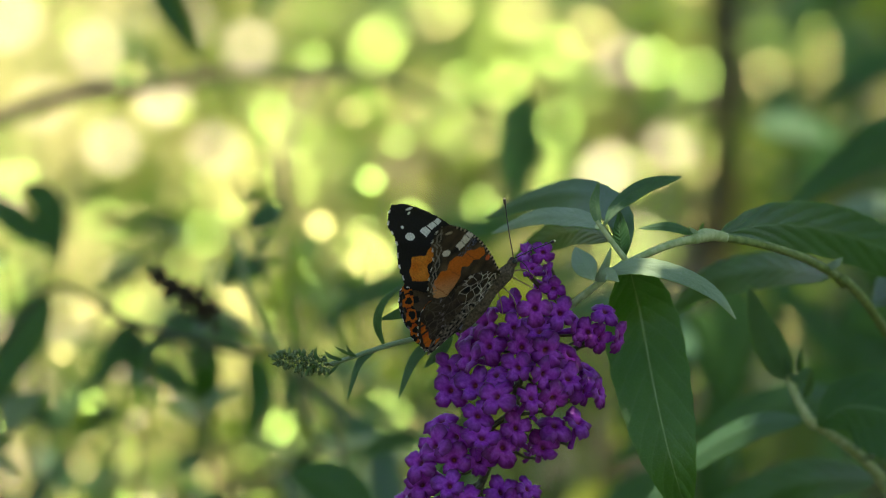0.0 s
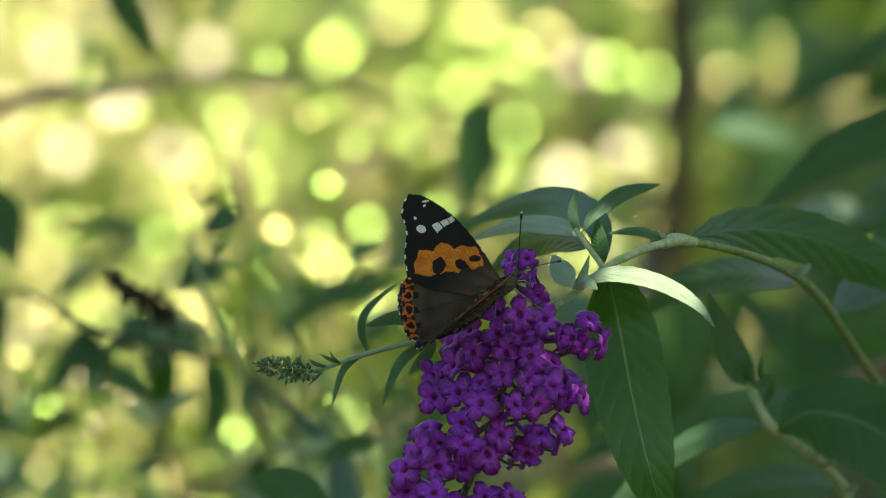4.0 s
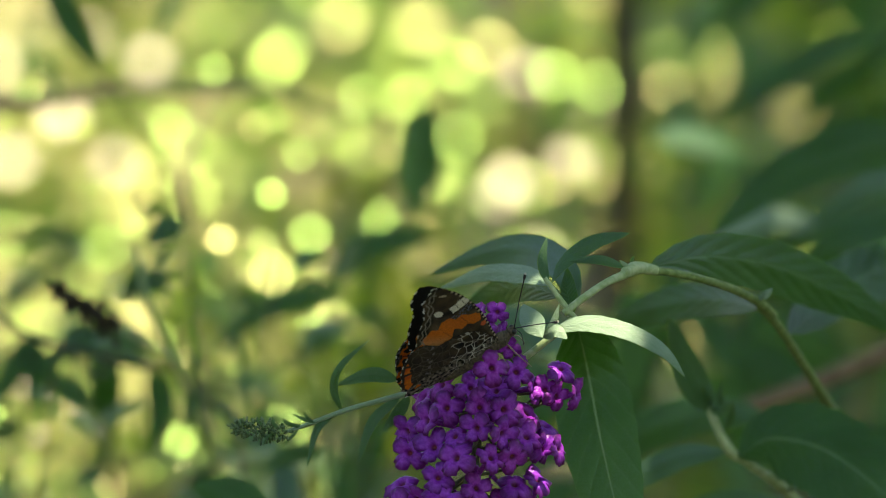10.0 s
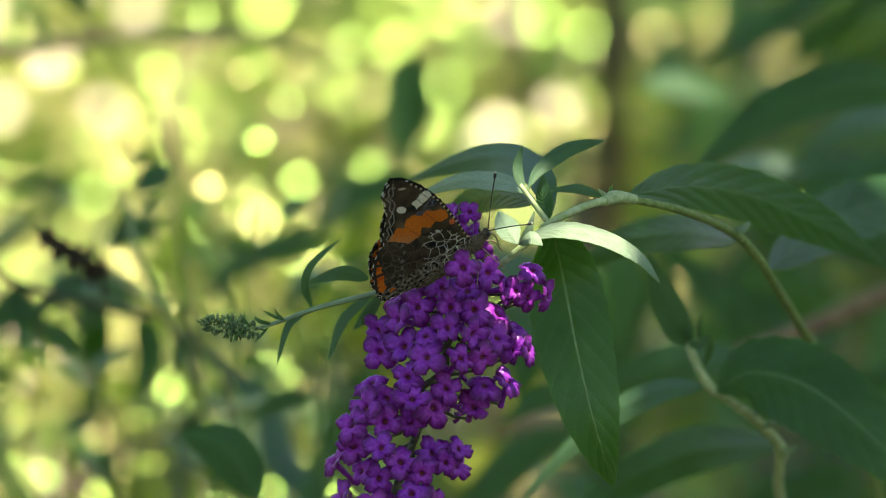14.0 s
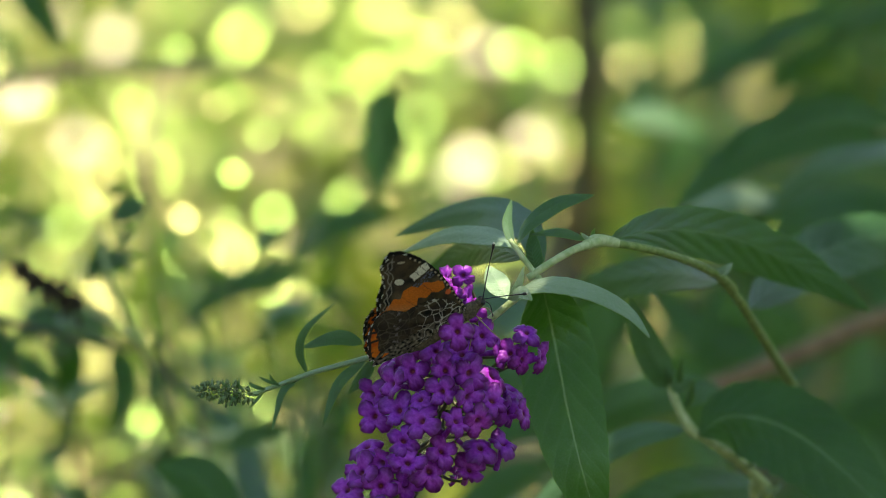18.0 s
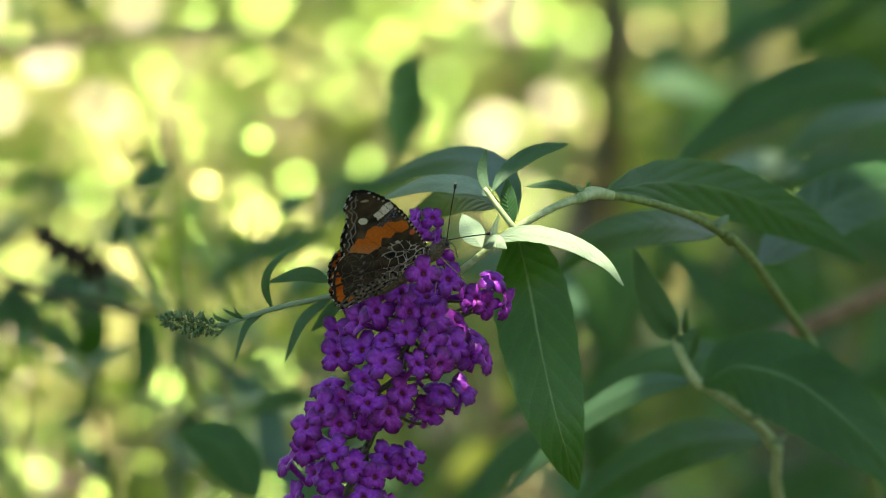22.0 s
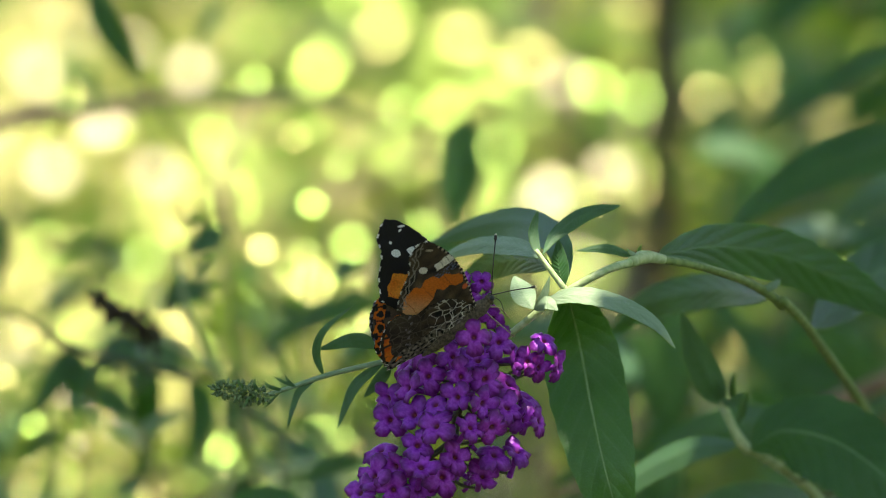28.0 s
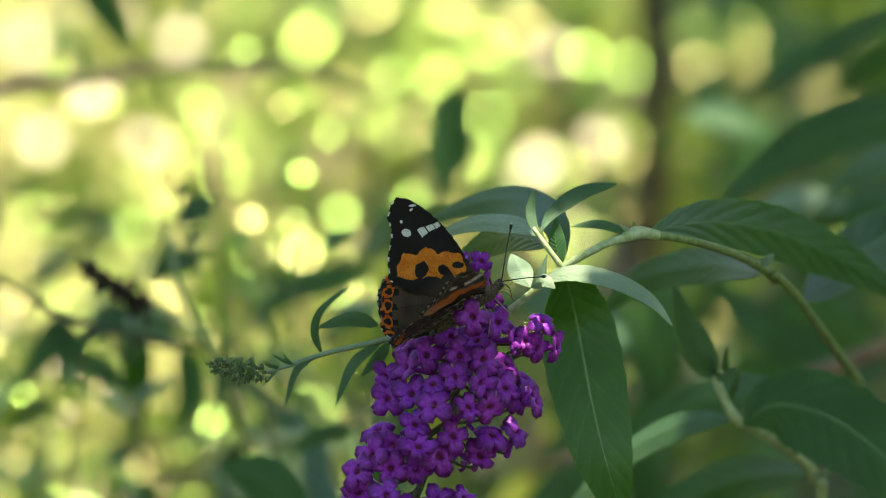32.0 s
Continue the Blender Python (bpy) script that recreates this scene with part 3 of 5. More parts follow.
leaf(side_low, KNEE_PIVOT, [(1348, 796, 1.715), (1366, 796, 1.71), (1380, 786, 1.71)], 12, 20, (FELT, UNDER), name="bract")
SIDE_FOOT = (1352, 800, 1.717)
carrier("side_stem", SIDE_FOOT, [(1351, 794, 1.716), (1350, 830, 1.722), (1350, 870, 1.732), (1380, 1000, 1.76)], (1.2, 1.2, 1.25, 1.4), STEM, "pale green side stem")

# a shoot behind the arch that stirs with it
BACK_PIVOT = (1560, 158, 1.89)
back_shoot = carrier("branch", BACK_PIVOT, [(1760, 250, 1.92), (1660, 190, 1.9), (1600, 166, 1.89), (1550, 156, 1.886)], (1.6, 1.4, 1.2, 1.0), OLIVE, "olive green shoot")
leaf(back_shoot, BACK_PIVOT, [(1590, 164, 1.89), (1480, 142, 1.88), (1330, 190, 1.87), (1188, 302, 1.86)], 92, 10)
leaf(back_shoot, BACK_PIVOT, [(1640, 200, 1.9), (1540, 195, 1.93), (1440, 230, 1.95), (1360, 310, 1.96)], 60, 40, (YOUNG, UNDER))

# further leaves of the bush, behind the flower and out of focus
bm = bmesh.new()
tube(bm, [at(1180, 660, 1.92) - BASE, at(1380, 590, 1.94) - BASE, at(1600, 500, 1.96) - BASE, at(1800, 480, 1.98) - BASE], [0.002, 0.0026, 0.003, 0.0035], 8, 5)
part("brown_branch", bm, TAN_WOOD, bush, "brown woody branch")


def rear_leaf(line, width, roll=15, mats=(LEAF, UNDER), label="", flip=False):
    far = line[0][2]
    bm = bmesh.new()
    blade(bm, [at(*p) - BASE for p in line], width / SCALE * far, roll, rb, rows=16, cols=6, mats=(0, 1) if flip else (1, 0), serrate=0)
    return part("leaf", bm, list(mats), bush, label)


for line, w, roll in (([(1500, -40, 2.1), (1390, 8, 2.08), (1290, 66, 2.07), (1206, 122, 2.06)], 50, 15),
                      ([(1700, -60, 2.1), (1600, -40, 2.1), (1500, 0, 2.12), (1420, 70, 2.14)], 50, 20),
                      ([(1640, 300, 2.0), (1500, 290, 2.0), (1400, 310, 2.0), (1300, 350, 2.0)], 50, 40),
                      ([(1640, 320, 1.85), (1520, 330, 1.85), (1420, 350, 1.86), (1360, 420, 1.87)], 90, 20),
                      ([(699, 90, 2.15), (692, 190, 2.15), (684, 305, 2.15)], 78, 5),
                      ([(560, 425, 2.1), (480, 435, 2.1), (390, 470, 2.1), (330, 540, 2.1)], 50, 15),
                      ([(720, 330, 2.2), (640, 330, 2.2), (560, 370, 2.2), (520, 420, 2.2)], 62, 15),
                      ([(1020, 690, 1.85), (940, 700, 1.85), (855, 748, 1.85)], 44, 15),
                      ([(1300, 640, 1.8), (1180, 640, 1.82), (1060, 690, 1.84), (960, 780, 1.85)], 80, 20),
                      ([(1110, 150, 2.2), (1180, 150, 2.2), (1270, 185, 2.2)], 60, 40),
                      ([(430, 885, 1.78), (370, 795, 1.78), (288, 768, 1.78)], 90, 10),
                      ([(560, 900, 1.9), (470, 820, 1.92), (440, 720, 1.95), (300, 600, 1.98)], 60, 30),
                      ([(480, 960, 1.9), (545, 830, 1.9), (560, 700, 1.9)], 50, 25)):
    rear_leaf(line, w, roll)
for line, w, roll in (([(980, 760, 2.0), (900, 800, 2.0), (820, 880, 2.0), (760, 960, 2.0)], 70, 10), ([(1000, 560, 2.2), (930, 600, 2.2), (900, 660, 2.2), (890, 740, 2.2)], 80, 10),
                      ([(640, 640, 2.1), (600, 720, 2.1), (560, 800, 2.1), (540, 900, 2.1)], 60, 10)):
    rear_leaf(line, w, roll)
for line, w in (([(1010, 560, 2.0), (930, 500, 2.02), (840, 470, 2.04), (760, 490, 2.06)], 80), ([(960, 640, 2.15), (900, 570, 2.15), (850, 520, 2.15)], 70)):
    rear_leaf(line, w, 15, (YOUNG, UNDER))
# FELT's pale colour stands in for a sunlit leaf's bright disc
rear_leaf([(1062, 500, 2.58), (1080, 505, 2.58), (1100, 508, 2.58)], 30, 60, (FELT, UNDER), "pale felted leaf")
rear_leaf([(1400, 305, 2.0), (1300, 292, 2.0), (1198, 345, 2.0)], 54, 40, (FELT, UNDER), "pale felted leaf")
# LEMON's yellow-green puts the sunlight on these bush leaves into their colour
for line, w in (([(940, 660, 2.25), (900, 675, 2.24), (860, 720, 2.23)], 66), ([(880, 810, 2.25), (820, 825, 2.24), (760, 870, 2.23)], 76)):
    rear_leaf(line, w, 25, (LEMON, LEMON), "leaf with sunlight put into its yellow-green colour")
mask = [rear_leaf([(1250, 520, 2.0), (1330, 560, 2.0), (1430, 640, 2.0)], 70, 15).data, rear_leaf([(1500, 700, 1.95), (1560, 780, 1.95), (1600, 900, 1.95)], 80, 15, (BROAD, UNDER)).data,
        rear_leaf([(1100, 560, 2.05), (1050, 640, 2.05), (1030, 740, 2.05)], 60, 15).data]
for k in range(130):
    u = 960 + 900 * rb.random() ** 0.8
    v = 180 + 900 * rb.random()
    far = rb.uniform(1.95, 2.5)
    if v < 340 or v < 420 and u < 1250 + 200 * rb.random():
        continue
    me = rb.choice(mask)
    c = sum((x.co for x in me.vertices), Vector()) / len(me.vertices)
    spin = Matrix.Rotation(rb.uniform(-0.9, 0.9), 4, AHEAD) @ Matrix.Rotation(rb.uniform(-0.6, 0.6), 4, "X")
    ob = part("leaf", me, None, bush)
    ob.matrix_basis = Matrix.Translation(at(u, v, far) - BASE) @ spin @ Matrix.Translation(-c)
for k in range(24):
    u, v, far = rb.uniform(1250, 1750), rb.uniform(-120, 430), rb.uniform(2.15, 2.9)
    if k > 17:
        u, v, far = rb.uniform(560, 1060), rb.uniform(680, 1000), rb.uniform(2.05, 2.7)
    me = rb.choice(mask)
    c = sum((x.co for x in me.vertices), Vector()) / len(me.vertices)
    spin = Matrix.Rotation(rb.uniform(-0.9, 0.9), 4, AHEAD) @ Matrix.Rotation(rb.uniform(-0.6, 0.6), 4, "X")
    ob = part("leaf", me, None, bush)
    ob.matrix_basis = Matrix.Translation(at(u, v, far) - BASE) @ spin @ Matrix.Translation(-c)
for k in range(26):
    me = rb.choice(mask)
    c = sum((x.co for x in me.vertices), Vector()) / len(me.vertices)
    spin = Matrix.Rotation(rb.uniform(-0.9, 0.9), 4, AHEAD) @ Matrix.Rotation(rb.uniform(-0.6, 0.6), 4, "X")
    ob = part("leaf", me, None, bush)
    ob.matrix_basis = Matrix.Translation(at(rb.uniform(1110, 1640), rb.uniform(-120, 290), rb.uniform(2.6, 3.1)) - BASE) @ spin @ Matrix.Translation(-c)
# stems down to the root
bm = bmesh.new()
for u, v, far in ((1560, 975, 1.82), (1380, 995, 1.76), (1800, 480, 1.98)):
    p = at(u, v, far) - BASE
    tube(bm, [p, p.lerp(Vector((0, 0, 0.2)), 0.5) + Vector((0.03, 0, 0.03)), Vector((0, 0, -0.02))], [0.0022, 0.004, 0.007], 8, 6)
part("woody_stems", bm, WOOD, bush, "brown woody stems rising from the ground")

# ---- the neighbouring shoots at the left ----
LBASE = Vector((-0.12, 2.0, 0.0))
shoot = thing("budded_shoot", LBASE, "green shoot with a withered brown flower head and hanging leaves", "plant")
rl = random.Random(11)
bm = bmesh.new()
tube(bm, [at(330, 700, 1.95) - LBASE, at(265, 560, 1.9) - LBASE, at(215, 450, 1.88) - LBASE, at(190, 350, 1.88) - LBASE], [0.0014, 0.0011, 0.0009, 0.0006], 8, 5)
tube(bm, [at(260, 545, 1.9) - LBASE, at(200, 510, 1.82) - LBASE, at(140, 480, 1.81) - LBASE], [0.001, 0.0008, 0.0007], 8, 5)
tube(bm, [at(330, 700, 1.95) - LBASE, at(480, 960, 1.97) - LBASE, Vector((0.02, 0, 0.35)), Vector((0, 0, -0.02))], [0.0014, 0.002, 0.003, 0.004], 8, 6)
part("stem", bm, STEM, shoot, "green stem")
bm = bmesh.new()
for k in range(170):
    f = rl.random()
    c = at(45 + 105 * f, 410 + 72 * f ** 0.8, 1.81) - LBASE
    d = Vector((rl.gauss(0, 1), rl.gauss(0, 1), rl.gauss(0, 1))).normalized()
    m = Matrix.Translation(c + d * 0.0034 * rl.random() * (0.5 + f)) @ d.to_track_quat("Z", "Y").to_matrix().to_4x4() @ Matrix.Diagonal((0.0006, 0.0006, rl.uniform(0.0012, 0.0026), 1))
    bmesh.ops.create_icosphere(bm, subdivisions=1, radius=1.0, matrix=m)
part("withered_flower_head", bm, DEAD, shoot, "withered dark brown flower head")


def left_leaf(line, w, roll=15, mats=(LEAF, UNDER)):
    bm = bmesh.new()
    blade(bm, [at(p[0], p[1], p[2] + 0.07) - LBASE for p in line], w / SCALE * line[0][2], roll, rl, rows=16, cols=6, serrate=0)
    return part("leaf", bm, list(mats), shoot)


for line, w, roll in (([(235, 530, 1.88), (160, 500, 1.86), (60, 530, 1.86), (20, 600, 1.86)], 46, 25), ([(130, 500, 1.9), (140, 590, 1.9), (150, 690, 1.92)], 56, 10),
                      ([(215, 560, 1.9), (235, 620, 1.9), (215, 720, 1.9)], 52, 10), ([(150, 660, 1.95), (135, 720, 1.95), (110, 770, 1.95)], 26, 20),
                      ([(120, 520, 1.8), (150, 520, 1.82), (240, 560, 1.85)], 40, 40), ([(100, 330, 2.0), (40, 320, 2.0), (-20, 345, 2.0)], 26, 20),
                      ([(-190, 260, 1.95), (-140, 300, 1.95), (-120, 420, 1.95)], 60, 10), ([(-260, 280, 1.95), (-190, 330, 1.95), (-130, 380, 1.95)], 60, 20),
                      ([(-140, 450, 1.95), (-190, 540, 1.95), (-260, 680, 1.95)], 80, 10), ([(-230, 640, 1.95), (-180, 650, 1.95), (-110, 700, 1.95)], 50, 20),
                      ([(34, -140, 1.95), (72, -55, 1.95), (132, 42, 1.95)], 52, 10), ([(32, 10, 2.05), (40, 55, 2.05), (62, 98, 2.05)], 26, 15), ([(276, -110, 2.1), (246, -70, 2.1), (222, -12, 2.1)], 30, 15), ([(-20, -20, 2.2), (10, 20, 2.2), (-10, 70, 2.2)], 30, 30)):
    left_leaf(line, w, roll)
# shaded leaves of its lower shoots
hung = [left_leaf([(0, 500, 2.0), (a, 570, 2.0), (b, 650, 2.0)], w_, 15).data for a, b, w_ in ((12, 4, 46), (40, 90, 40), (-30, -90, 52))]
for k in range(12):
    u, v, far = rl.uniform(-260, 560), rl.uniform(560, 980), rl.uniform(2.1, 2.4)
    me = hung[k % 3]
    c = sum((x.co for x in me.vertices), Vector()) / len(me.vertices)
    ob = part("leaf", me, None, shoot)
    ob.matrix_basis = Matrix.Translation(at(u, v, far) - LBASE) @ Matrix.Rotation(rl.gauss(0, 0.6), 4, AHEAD) @ Matrix.Rotation(rl.gauss(0, 0.5), 4, "Z") @ Matrix.Scale(rl.uniform(0.5, 0.85), 4) @ Matrix.Translation(-c)
for line, radii in (([(130, 40, 2.05), (180, 110, 2.05), (250, 230, 2.05), (330, 700, 1.95)], (0.0008, 0.0007, 0.0006, 0.0007)),
                    ([(-240, 560, 1.95), (-130, 440, 1.95), (0, 500, 1.92), (150, 545, 1.9), (260, 560, 1.9)], (0.0008, 0.0008)),
                    ([(-260, 150, 2.15), (-80, 95, 2.15), (60, 84, 2.18), (190, 62, 2.18), (300, 72, 2.2), (430, 66, 2.2), (540, 110, 2.22), (660, 118, 2.24)], (0.0026, 0.0022, 0.0018, 0.0016, 0.001)),
                    ([(-60, 420, 2.3), (20, 380, 2.3), (70, 350, 2.3), (-40, 320, 2.3)], (0.0012, 0.0008)),
                    ([(60, 900, 2.2), (170, 820, 2.2), (330, 730, 2.2)], (0.0018, 0.0014))):
    bm = bmesh.new()
    tube(bm, [at(*p) - LBASE for p in line], radii, 8, 5)
    part("branch", bm, BARK, shoot, "thin brown branch")
bm = bmesh.new()
tube(bm, [at(-260, 150, 2.15) - LBASE, at(-420, 500, 2.3) - LBASE, Vector((-0.1, 0.3, -0.02))], [0.0036, 0.0042, 0.006], 6, 6)
part("branch", bm, BARK, shoot, "thin brown branch")

# ---- sunlit growth behind ----
rg = random.Random(3)
GLINT = (SUN - AHEAD).normalized()
E1 = (RIGHT - SUN * RIGHT.dot(SUN)).normalized()
E2 = SUN.cross(E1)


def flat(p):
    """Where a place lies as the sun sees it."""
    return Vector((p.dot(E1), p.dot(E2)))


GLEAMS = ((1068, 108, 0.011), (1082, 28, 0.011), (1190, 255, 0.007), (1130, 60, 0.008), (1400, 52, 0.009), (1235, 30, 0.006), (1010, 60, 0.011), (930, 40, 0.012), (545, 235, 0.012), (430, 250, 0.011),
          (340, 330, 0.012), (480, 180, 0.011), (330, 30, 0.012), (640, 160, 0.010), (250, 130, 0.012), (720, 60, 0.012), (590, 75, 0.010), (500, 320, 0.010), (430, 390, 0.011), (760, 150, 0.010),
          (400, 130, 0.010), (620, 300, 0.009), (270, 690, 0.010), (180, 480, 0.010), (90, 580, 0.009), (240, 800, 0.010))
GLINT_SPOTS = ((960, 190, 0.0125, 4.0), (852, 226, 0.0118, 4.0), (836, 250, 0.011, 4.0), (214, 12, 0.0125, 4.0), (60, 105, 0.013, 4.0), (155, 192, 0.0118, 4.0), (880, 40, 0.012, 4.4), (1062, 150, 0.006, 4.0),
       (60, 830, 0.012, 3.8), (-136, 620, 0.016, 3.9), (1330, 120, 0.006, 3.8), (905, 350, 0.007, 4.1), (750, 745, 0.012, 3.6), (20, 570, 0.012, 3.9), (-60, 770, 0.012, 3.9), (110, 640, 0.010, 3.9), (300, 870, 0.010, 3.9),
       (-60, 20, 0.016, 4.4), (-150, 120, 0.014, 4.3), (10, -70, 0.015, 4.5), (-210, -30, 0.016, 4.5), (-30, 190, 0.012, 4.2), (-190, 260, 0.012, 4.2), (110, -40, 0.012, 4.4), (-120, 500, 0.012, 4.0), (-230, 760, 0.013, 4.0))
rk = random.Random(29)
GLEAMS += tuple((rk.uniform(-260, 1000), rk.uniform(-120, 560), rk.uniform(0.004, 0.009)) for _ in range(48))
GLEAMS += tuple((rk.uniform(-260, 600), rk.uniform(540, 1000), rk.uniform(0.006, 0.011)) for _ in range(34))
GLEAMS += tuple((rk.uniform(1050, 1560), rk.uniform(-80, 280), rk.uniform(0.003, 0.006)) for _ in range(7))
GLEAMS += tuple((rk.uniform(330, 700), rk.uniform(280, 560), rk.uniform(0.005, 0.009)) for _ in range(12))
GLEAMS = tuple(g for g in GLEAMS if not (g[0] > 790 and g[1] > 250))
OPEN = [flat(at(u, v, far - 0.42)) for u, v, _, far in GLINT_SPOTS]
# the sprigs stand at several depths; those nearer by are smaller
DEPTH = [3.58 if u > 720 or k % 6 == 0 else rk.uniform(2.2, 3.2) for k, (u, _, _) in enumerate(GLEAMS)]
GLADES = [flat(at(u, v, far)) for (u, v, _), far in zip(GLEAMS, DEPTH)]
for x, y in ((-0.35, 4.3), (0.05, 4.1), (0.42, 4.4), (-0.1, 4.9), (-0.75, 4.7), (0.8, 4.6)):
    shrub = thing("garden_shrub", (x, y, 0), "low shrub with sunlit yellow-green leaves", "shrub", "sunlit shrubs")
    for k in range(7):
        bm = bmesh.new()
        d = Vector((rg.gauss(0, 0.14), rg.gauss(0, 0.14), rg.uniform(0.35, 0.75)))
        tube(bm, [Vector((d.x * 0.1, d.y * 0.1, -0.02)), d * 0.5 + Vector((0, 0, 0.05)), d], [0.004, 0.003, 0.0015], 5, 4)
        part("stem", bm, WOOD, shrub, "thin brown stem" if k == 0 else "")

    def place(r, off=0.0, level=0.0, back=0.0, low=0.08):
        for _ in range(60):
            p = Vector((r.gauss(0, 0.2), r.gauss(back, 0.2), low + (0.66 - low) * r.random()))
            q = p + Vector((x, y, 0))
            if noise.noise(Vector((q.x * 11, off, q.z * 11))) > level and all((flat(q) - g).length > 0.02 for g in OPEN) and all((flat(q) - g).length > 0.012 for g in GLADES):
                break
        return p
    ob = part("foliage", small_leaves("foliage", LEMON if x < -0.2 else LIME, 190 if x < -0.2 else 240, lambda r: place(r, 2.0, 0.2), 0.034, rg), None, shrub, "yellow-green leaves in the sun")
    ob["kind"] = "stuff"
    for back, level, size, count in ((-0.42, -0.05, 0.02, 80), (-0.75, 0.0, 0.015, 110), (0.1, -0.1, 0.022, 60), (-0.3, 0.05, 0.019, 70)):
        ob = part("waxy_foliage", small_leaves("foliage", STRAW if back in (0.1, -0.3) else WAXY, count, lambda r: place(r, 5.0 + back, level, back, 0.33 if x < -0.2 else 0.36), size, rg, GLINT), None, shrub, "small glossy leaves")
        ob["kind"] = "stuff"
    ob = part("low_foliage", small_leaves("foliage", MOSS, 120, lambda r: place(r, 14.0, 0.05, -0.25, 0.25), 0.022, rg), None, shrub, "small olive leaves")
    ob["kind"] = "stuff"
    # darker SHADY leaves put the shade inside the shrub into colour
    ob = part("inner_foliage", small_leaves("foliage", SHADY, 60 if x < -0.2 else 420, lambda r: place(r, 9.0, -0.1, 0.12), 0.05, rg), None, shrub, "deep green leaves")
    ob["kind"] = "stuff"
# thin weeds between the bush and the shrubs
for k in range(38):
    far = 2.15 + 1.3 * rg.random()
    u0 = rg.uniform(-300, 640)
    root = at(u0, 441, far)
    root.z = 0
    weed = thing("weed", root, "thin upright weed stem with small yellow-green leaves", "plant", "thin weeds")
    top = 1.2 - 0.208 * far + rg.uniform(-0.1, 0.09)
    lean_ = Vector((rg.gauss(0, 0.05), rg.gauss(0, 0.04), top))
    bm = bmesh.new()
    tube(bm, [Vector((0, 0, -0.02)), lean_ * 0.35 + Vector((rg.gauss(0, 0.02), 0, 0)), lean_ * 0.62 + Vector((rg.gauss(0, 0.025), 0, 0)), lean_ * 0.85 + Vector((rg.gauss(0, 0.02), 0, 0)), lean_], [0.0014, 0.0011, 0.0008, 0.0006, 0.0003], 5, 5)
    part("stem", bm, (WOOD, BARK, BARK)[k % 3], weed, "thin upright stem")

    def along(r):
        f_ = r.uniform(0.68, 1.0)
        return lean_ * f_ + Vector((r.gauss(0, 0.02), r.gauss(0, 0.02), r.gauss(0, 0.012)))
    ob = part("foliage", small_leaves("foliage", (LIME, WAXY, SHADY, STRAW)[k % 4], 16 if k % 2 == 0 else 60, along, (0.016 if k % 4 == 0 else 0.022) if k % 2 == 0 else 0.0052, rg, None if k % 2 == 0 else GLINT), None, weed, "small leaves")
    ob["kind"] = "stuff"
# a thicket of taller weeds in front of the shrubs
rw = random.Random(17)
for k in range(11):
    far = rw.uniform(2.35, 3.45)
    u0 = rw.uniform(230, 960) if k % 4 else rw.uniform(-260, 300)
    root = at(u0, 441, far)
    root.z = 0
    weed = thing("weed", root, "leafy green weed with an upright brown stem", "plant", "thin weeds")
    lean_ = Vector((rw.gauss(0, 0.03), rw.gauss(0, 0.04), 1.2 - 0.208 * far + far * rw.uniform(-0.03, 0.022)))
    bm = bmesh.new()
    tube(bm, [Vector((0, 0, -0.02)), lean_ * 0.4 + Vector((rw.gauss(0, 0.012), 0, 0)), lean_ * 0.7 + Vector((rw.gauss(0, 0.012), 0, 0)), lean_], [0.0016, 0.0013, 0.0009, 0.0004], 5, 5)
    part("stem", bm, (WOOD, OLIVE, BARK)[k % 3], weed, "thin upright stem")

    def climb(r):
        f_ = r.uniform(0.8, 1.0)
        return lean_ * f_ + Vector((r.gauss(0, 0.016), r.gauss(0, 0.016), r.gauss(0, 0.01)))
    ob = part("foliage", small_leaves("foliage", (LIME, LEMON, MOSS, LIME, SHADY)[k % 5], rw.randint(16, 34), climb, rw.uniform(0.016, 0.03), rw), None, weed, "small pointed leaves")
    ob["kind"] = "stuff"
